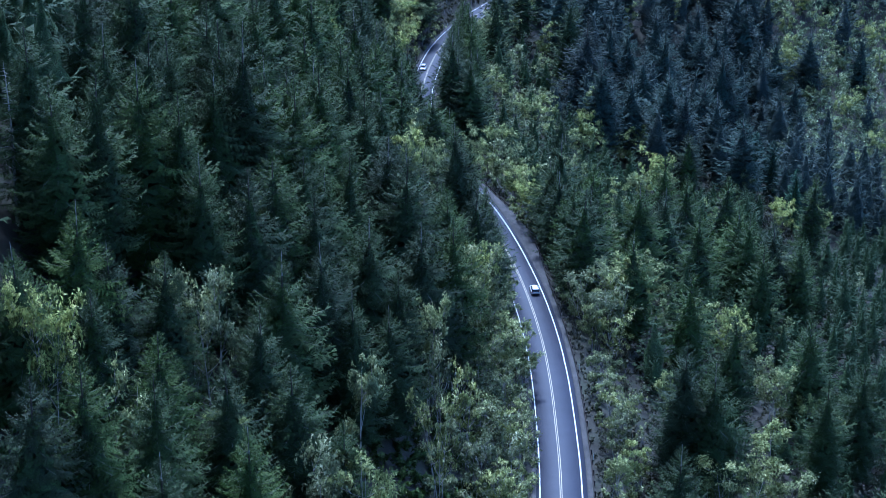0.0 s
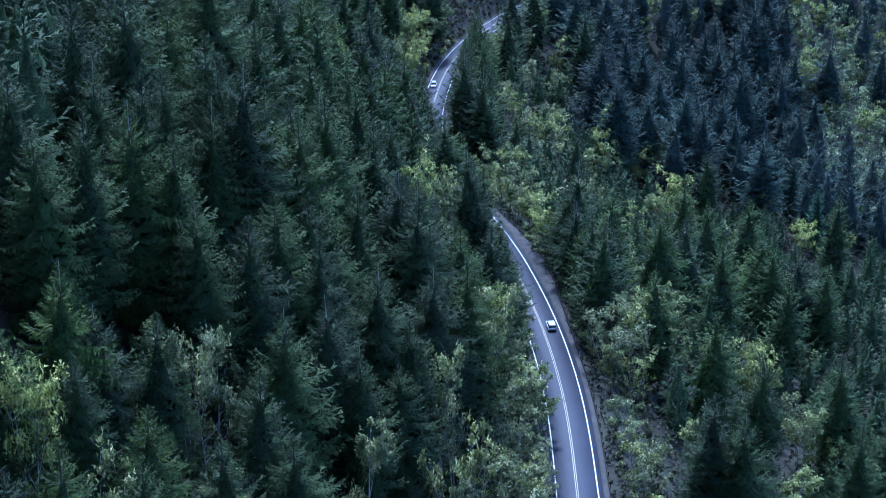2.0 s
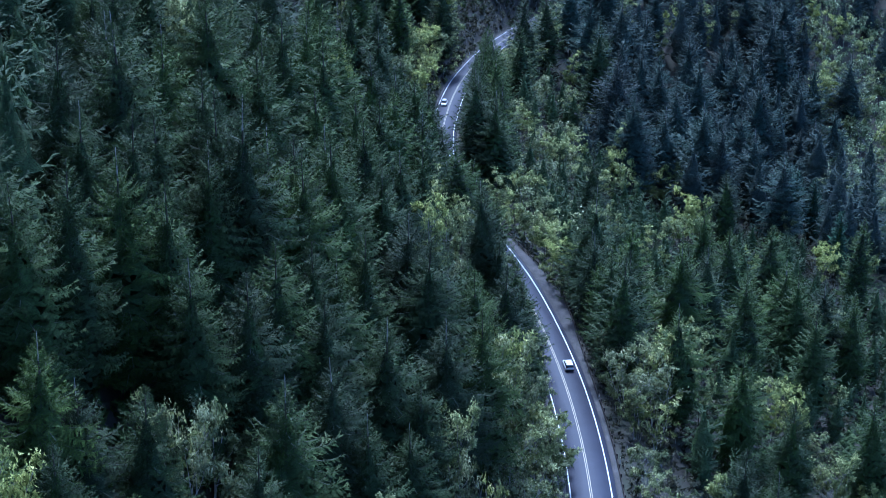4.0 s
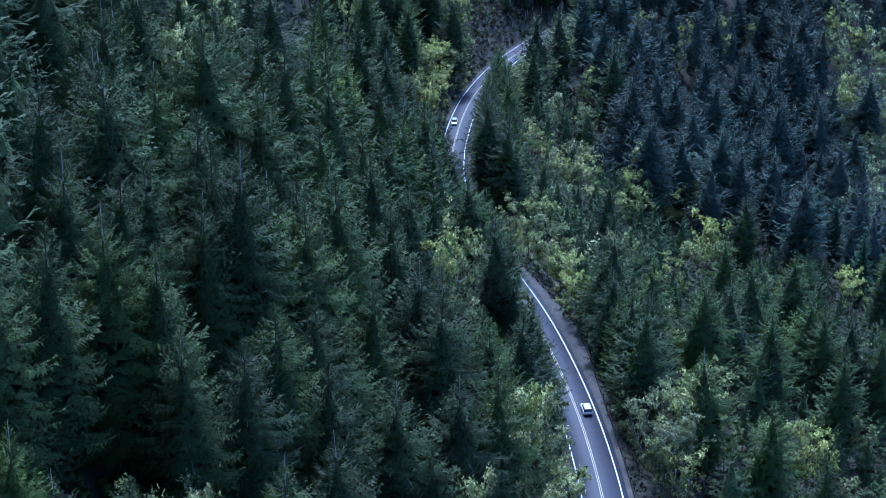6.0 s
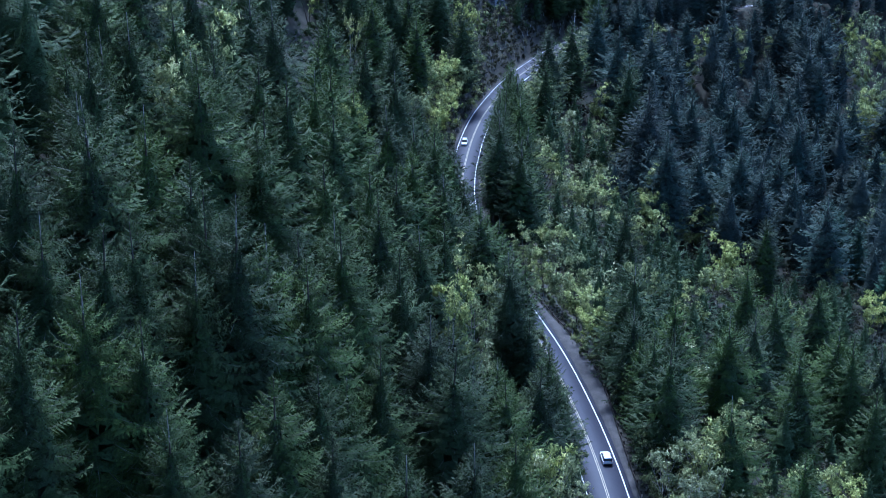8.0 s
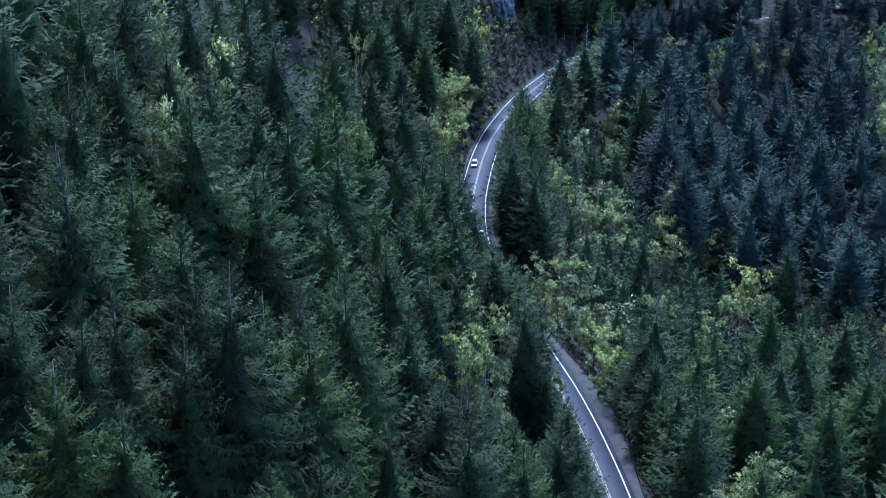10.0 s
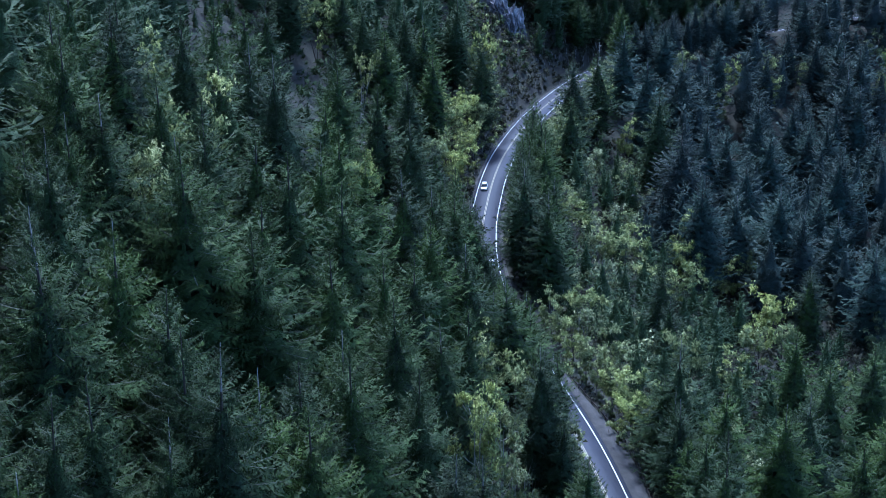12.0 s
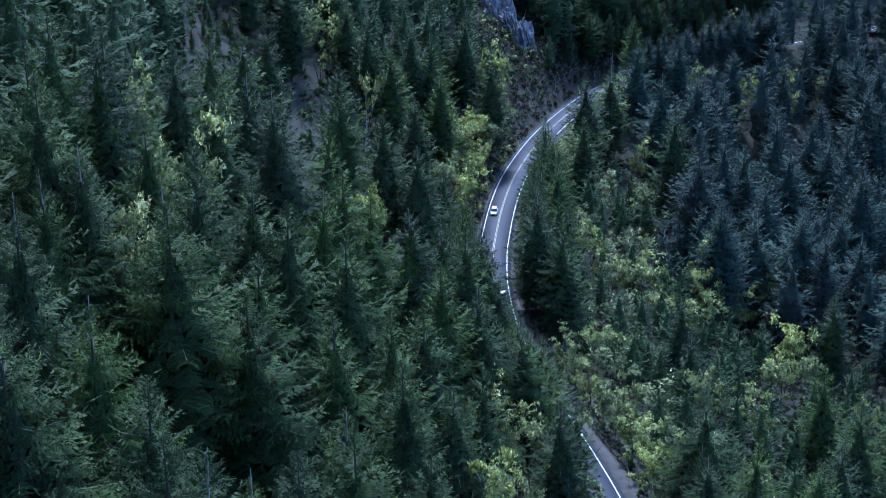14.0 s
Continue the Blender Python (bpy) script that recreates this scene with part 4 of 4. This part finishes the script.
def brush(name, mat, where, low, high, seed, leaves, label, stems=0, leaf=1.0):
    x, y = where
    leaf_thicket(name, mat, np.stack([x, y, ground(x, y), rng.uniform(low, high, len(x))], 1), seed, leaves, label, stems, leaf)


brush("maple_thicket", FAR_LEAF, scatter(100, 260, 585, 800, 7.6, lambda x, y, d: (x > 0.13 * y + 58) & (x < 0.31 * y + 10)), 8, 16, 3, 260, "pale grey-green broadleaf thicket on the lower slope", 3)
brush("alder_thicket", ALDER, scatter(0, 80, 400, 640, 10.0, lambda x, y, d: (d > -44) & (d < -10.5)), 6, 13, 4, 300, "pale alder brush below the road", 4, 0.8)
brush("bank_alders", ALDER, scatter(-40, 40, 225, 400, 5.4, lambda x, y, d: (d > 7.0) & (d < 24)), 3.0, 10.0, 7, 480, "dense grey-green alder brush on the bank above the road", 12, 0.62)
brush("bank_brush", ALDER, scatter(-30, 30, 225, 640, 3.2, lambda x, y, d: (d > 5.4) & (d < 10)), 1.5, 4.5, 5, 120, "low grey-green brush on the bank above the road", 2, 0.6)
brush("roadside_brush", ALDER, scatter(-20, 60, 225, 470, 3.4, lambda x, y, d: (d < -7.2) & (d > -17)), 0.8, 3.6, 6, 120, "low grey-green brush below the guardrail", 2, 0.6)
brush("fern_undergrowth", FIR, scatter(-75, 30, 145, 340, 3.4, lambda x, y, d: (d > 9) & (d < 72)), 1.5, 4.0, 9, 80, "dark green undergrowth between the firs", 0, 1.0)
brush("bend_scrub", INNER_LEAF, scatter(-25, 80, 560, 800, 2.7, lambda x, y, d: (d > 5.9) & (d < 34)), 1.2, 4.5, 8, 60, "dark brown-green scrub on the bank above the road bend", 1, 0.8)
brush("slope_undergrowth", FIR, scatter(-150, 20, 340, 790, 5.6, lambda x, y, d: (d > 12) & (x > -0.33 * y - 10)), 2.0, 5.5, 14, 44, "dark green undergrowth on the upper slope", 0, 1.3)
brush("cliff_shrubs", ALDER, scatter(-14, 14, 690, 716, 3.6, lambda x, y, d: d > 18), 1.5, 4.0, 13, 70, "pale shrubs on the foot of the cliff", 2, 0.7)
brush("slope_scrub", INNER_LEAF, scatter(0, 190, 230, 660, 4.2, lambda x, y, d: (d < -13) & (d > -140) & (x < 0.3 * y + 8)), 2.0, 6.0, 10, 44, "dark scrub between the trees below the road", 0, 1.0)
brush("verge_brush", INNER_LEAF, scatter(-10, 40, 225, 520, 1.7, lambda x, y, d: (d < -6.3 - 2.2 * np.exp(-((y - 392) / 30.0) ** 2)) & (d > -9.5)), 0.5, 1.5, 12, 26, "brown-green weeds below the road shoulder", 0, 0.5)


# ---- road furniture, vehicles and rock ----
def part(name, bm, mat, parent, label=""):
    me = bpy.data.meshes.new(name)
    bm.to_mesh(me)
    bm.free()
    me.materials.append(mat)
    ob = new(name, me)
    ob.parent = parent
    return tagged(ob, label)


def box(size, at=(0, 0, 0), bevel=0.0, bm=None):
    bm = bm or bmesh.new()
    made = bmesh.ops.create_cube(bm, size=1)["verts"]
    for v in made:
        v.co = Vector((v.co.x * size[0] + at[0], v.co.y * size[1] + at[1], v.co.z * size[2] + at[2]))
    if bevel:
        bmesh.ops.bevel(bm, geom=list({e for v in made for e in v.link_edges}), offset=bevel, segments=2, affect="EDGES")
    return bm


DARK_WOOD = surface("weathered guardrail timber", [(0.3, (0.025, 0.02, 0.017)), (0.6, (0.06, 0.05, 0.042)), (0.8, (0.12, 0.10, 0.09))], 2.0)
RUST = surface("rusted steel rail", [(0.3, (0.022, 0.016, 0.014)), (0.6, (0.05, 0.033, 0.026)), (0.8, (0.09, 0.06, 0.05))], 1.5, 0.7)
POST_WHITE = plain("white post plastic", (0.8, 0.8, 0.78), 0.5)
REFLECTOR = plain("amber reflector", (0.7, 0.35, 0.05), 0.25)
CAR_WHITE = plain("white car paint", (0.78, 0.79, 0.8), 0.25)
GLASS = plain("dark car glass", (0.012, 0.014, 0.016), 0.08)
TYRE = plain("tyre rubber", (0.018, 0.018, 0.018), 0.85)
RIM = plain("alloy rim", (0.5, 0.5, 0.52), 0.35, 0.9)
LAMP_RED = plain("red tail lamp", (0.35, 0.015, 0.015), 0.25)
LAMP_CLEAR = plain("clear head lamp", (0.7, 0.72, 0.75), 0.15)
TRIM = plain("black plastic trim", (0.02, 0.02, 0.02), 0.6)
ROCK = surface("pale cliff rock", [(0.34, (0.05, 0.045, 0.05)), (0.46, (0.14, 0.13, 0.14)), (0.56, (0.27, 0.26, 0.27)), (0.66, (0.56, 0.55, 0.56))], 0.35, 0.9, 0.9, 6.0)


def place_at(distance_y, offset):
    """A point on the road's side at a given y, and the road's bearing there."""
    i = int(np.argmin(np.abs(MID[:, 1] - distance_y) + 1000 * ~SEEN))
    p = MID[i] + SIDE[i] * offset
    return p[0], p[1], road_z(MID[i, 1]), math.degrees(math.atan2(-TAN[i, 0], TAN[i, 1]))


# The guardrail: dark posts with a rail along the downhill edge.
rail = new("guardrail")
tagged(rail, "dark weathered guardrail on the downhill road edge", "guardrail")
edge = along(-5.9 - widening, 0.0)
run = (MID[:, 1] > 236) & (MID[:, 1] < 452)
edge, face = edge[run], SIDE[run]
beam = [(0.0, 0.40), (0.08, 0.48), (0.0, 0.57), (0.08, 0.67), (0.0, 0.76), (-0.04, 0.76), (0.04, 0.67), (-0.04, 0.57), (0.04, 0.48), (-0.04, 0.40)]
v = np.stack([np.c_[edge[:, :2] + face * (o + 0.12), edge[:, 2] + h - 0.05] for o, h in [*beam, beam[0]]], 1)
link_mesh("rail", v.reshape(-1, 3), grid_faces(v.shape[0], v.shape[1]), RUST, rail)
bm = box((0.28, 0.28, 1.5), (0, 0, 0.3), 0.03)
post_mesh = bpy.data.meshes.new("post")
bm.to_mesh(post_mesh)
bm.free()
post_mesh.materials.append(DARK_WOOD)
for k in range(0, len(edge), 2):
    ob = new("post", post_mesh)
    ob.parent = rail
    ob.matrix_local = pose(*edge[k], 0, 0, math.degrees(math.atan2(face[k, 1], face[k, 0])))


def delineator(y, offset):
    x, y, z, turn = place_at(y, offset)
    thing = new("delineator_post")
    bm = box((0.16, 0.06, 1.35), (0, 0, 0.675), 0.015)
    part("post", bm, POST_WHITE, thing)
    part("reflector", box((0.12, 0.03, 0.14), (0, -0.035, 1.18), 0.008), REFLECTOR, thing, "amber reflector plate")
    thing.matrix_world = pose(x, y, z - 0.1, 0, 0, turn)
    tagged(thing, "slender white delineator post at the road edge", "road post", "delineator posts")


for y, offset in ((263.4, -6.2), (304, -6.3), (331, -5.8), (441, -5.6), (560, 5.6), (644, 5.6), (708, 5.4)):
    delineator(y, offset)


def lofted(sections):
    """A closed body from cross sections along y: each a list of (x, z) from the lower left over the top to the lower right."""
    bm = bmesh.new()
    rings = [[bm.verts.new((x, y, z)) for x, z in pts] for y, pts in sections]
    for a, b in zip(rings, rings[1:]):
        n = len(a)
        for i in range(n):
            bm.faces.new((a[i], a[(i + 1) % n], b[(i + 1) % n], b[i]))
    bm.faces.new(rings[0][::-1])
    bm.faces.new(rings[-1])
    bmesh.ops.recalc_face_normals(bm, faces=bm.faces)
    return bm


def section(half, floor, top, roof=0.86, waist=0.55):
    mid = floor + (top - floor) * waist
    return [(-half * 0.93, floor), (-half, floor + 0.12), (-half, mid), (-half * (roof + 0.08), top - 0.1), (-half * roof, top), (half * roof, top), (half * (roof + 0.08), top - 0.1), (half, mid), (half, floor + 0.12), (half * 0.93, floor)]


def wheel(parent, x, y):
    for name, r, w, mat, up in (("wheel", 0.36, 0.24, TYRE, parent), ("rim", 0.24, 0.25, RIM, None)):
        bm = bmesh.new()
        bmesh.ops.create_cone(bm, cap_ends=True, segments=20, radius1=r, radius2=r, depth=w, matrix=Matrix.Rotation(radians(90), 4, "Y"))
        bmesh.ops.bevel(bm, geom=[e for e in bm.edges if abs(e.verts[0].co.x - e.verts[1].co.x) < 1e-4], offset=0.03, segments=1, affect="EDGES")
        bmesh.ops.translate(bm, verts=bm.verts, vec=(x, y, 0.36))
        hub = part(name, bm, mat, up or hub)


def car(y, offset, reverse, label):
    """A white sport utility car, nose along +y."""
    x, y, z, turn = place_at(y, offset)
    thing = new("car")
    body = lofted([(-2.28, section(0.80, 0.42, 0.86, 0.9)), (-2.18, section(0.89, 0.30, 1.0, 0.93)), (-1.2, section(0.92, 0.24, 1.02, 0.95)), (0.7, section(0.92, 0.24, 1.0, 0.95)),
                   (1.5, section(0.91, 0.24, 0.98, 0.9)), (2.1, section(0.86, 0.28, 0.86, 0.85)), (2.3, section(0.74, 0.38, 0.7, 0.85))])
    bmesh.ops.bevel(body, geom=list(body.edges), offset=0.02, segments=1, affect="EDGES")
    part("body", body, CAR_WHITE, thing)
    part("window", lofted([(-2.1, section(0.82, 0.98, 1.02, 0.95)), (-1.72, section(0.83, 0.98, 1.56, 0.8, 0.3)), (0.25, section(0.83, 0.98, 1.58, 0.8, 0.3)), (1.12, section(0.84, 0.96, 1.0, 0.95))]), GLASS, thing, "dark tinted windows")
    part("roof", lofted([(-1.98, section(0.66, 1.50, 1.57, 0.9)), (-1.6, section(0.70, 1.54, 1.66, 0.88)), (-0.4, section(0.71, 1.55, 1.69, 0.88)), (0.35, section(0.67, 1.55, 1.63, 0.88))]), CAR_WHITE, thing)
    for side in (-1, 1):
        part("pillar", lofted([(-0.62, [(side * 0.80, 0.98), (side * 0.70, 1.58), (side * 0.68, 1.58), (side * 0.78, 0.98)]), (-0.5, [(side * 0.82, 0.98), (side * 0.72, 1.58), (side * 0.68, 1.58), (side * 0.78, 0.98)])]), CAR_WHITE, thing)
        part("roof_rail", box((0.05, 1.7, 0.05), (side * 0.6, -0.7, 1.70), 0.015), TRIM, thing)
        part("mirror", box((0.2, 0.12, 0.15), (side * 1.0, 0.75, 1.05), 0.03), CAR_WHITE, thing)
        part("tail_lamp", box((0.28, 0.08, 0.22), (side * 0.68, -2.2, 0.88), 0.02), LAMP_RED, thing, "red tail lamp")
        part("head_lamp", box((0.34, 0.1, 0.14), (side * 0.6, 2.14, 0.72), 0.02), LAMP_CLEAR, thing, "clear head lamp")
        for wy in (-1.4, 1.42):
            wheel(thing, side * 0.82, wy)
    part("bumper", box((1.62, 0.14, 0.22), (0, -2.27, 0.45), 0.04), TRIM, thing, "black rear bumper")
    part("grille", box((0.9, 0.08, 0.2), (0, 2.27, 0.56), 0.03), TRIM, thing, "black front grille")
    thing.matrix_world = pose(x, y, z + 0.05, 0, 0, turn + (180 if reverse else 0))
    return tagged(thing, label, "car", "cars on the road")


car(347, -1.85, False, "white sport utility car driving on the road")
car(569, 1.85, True, "white car facing down the road bend")
car(503, -1.85, False, "white car half hidden under roadside firs")


def outcrop(x, y, size, seed, label):
    """A broken cliff: a lump with stepped, cracked faces."""
    bm = bmesh.new()
    bmesh.ops.create_icosphere(bm, subdivisions=5, radius=1)
    for v in bm.verts:
        d = v.co.normalized()
        blocky = 1 / max(abs(d.x), abs(d.y), abs(d.z)) ** 0.75
        q = Vector((d.x * 3.4, d.y * 3.4, d.z * 1.5)) + Vector((seed, 0, 0))
        dist, cells = noise.voronoi(q)
        r = 0.72 * blocky * (1 + 0.30 * noise.noise(cells[0] * 1.7) + 0.12 * noise.noise(d * 6 + Vector((seed, 9, 2)))) - 0.12 * max(0, 0.16 - (dist[1] - dist[0])) / 0.16
        v.co = Vector((d.x * r * size[0], d.y * r * size[1], d.z * r * size[2] + 0.25 * size[2] * noise.noise(Vector((d.x * 2, d.y * 2, seed)))))
    ob = part("rock_outcrop", bm, ROCK, None)
    ob.matrix_world = pose(x, y, float(ground(np.array([x]), np.array([y]))[0]) + size[2] * 0.08, -14, 0, 20 * seed)
    return tagged(ob, label, "rock", "rock outcrops")


outcrop(-5.0, 717.0, (7.5, 5.0, 11.0), 1, "pale broken cliff rock above the road")
outcrop(-13.0, 727.0, (6.0, 4.5, 15.0), 2, "tall pale cliff rock among the firs")
outcrop(3.6, 711.0, (6.0, 4.5, 9.0), 3, "pale cracked rock at the foot of the cliff")
outcrop(-1.0, 714.0, (6.0, 4.0, 9.5), 4, "dark seamed cliff rock between paler faces")
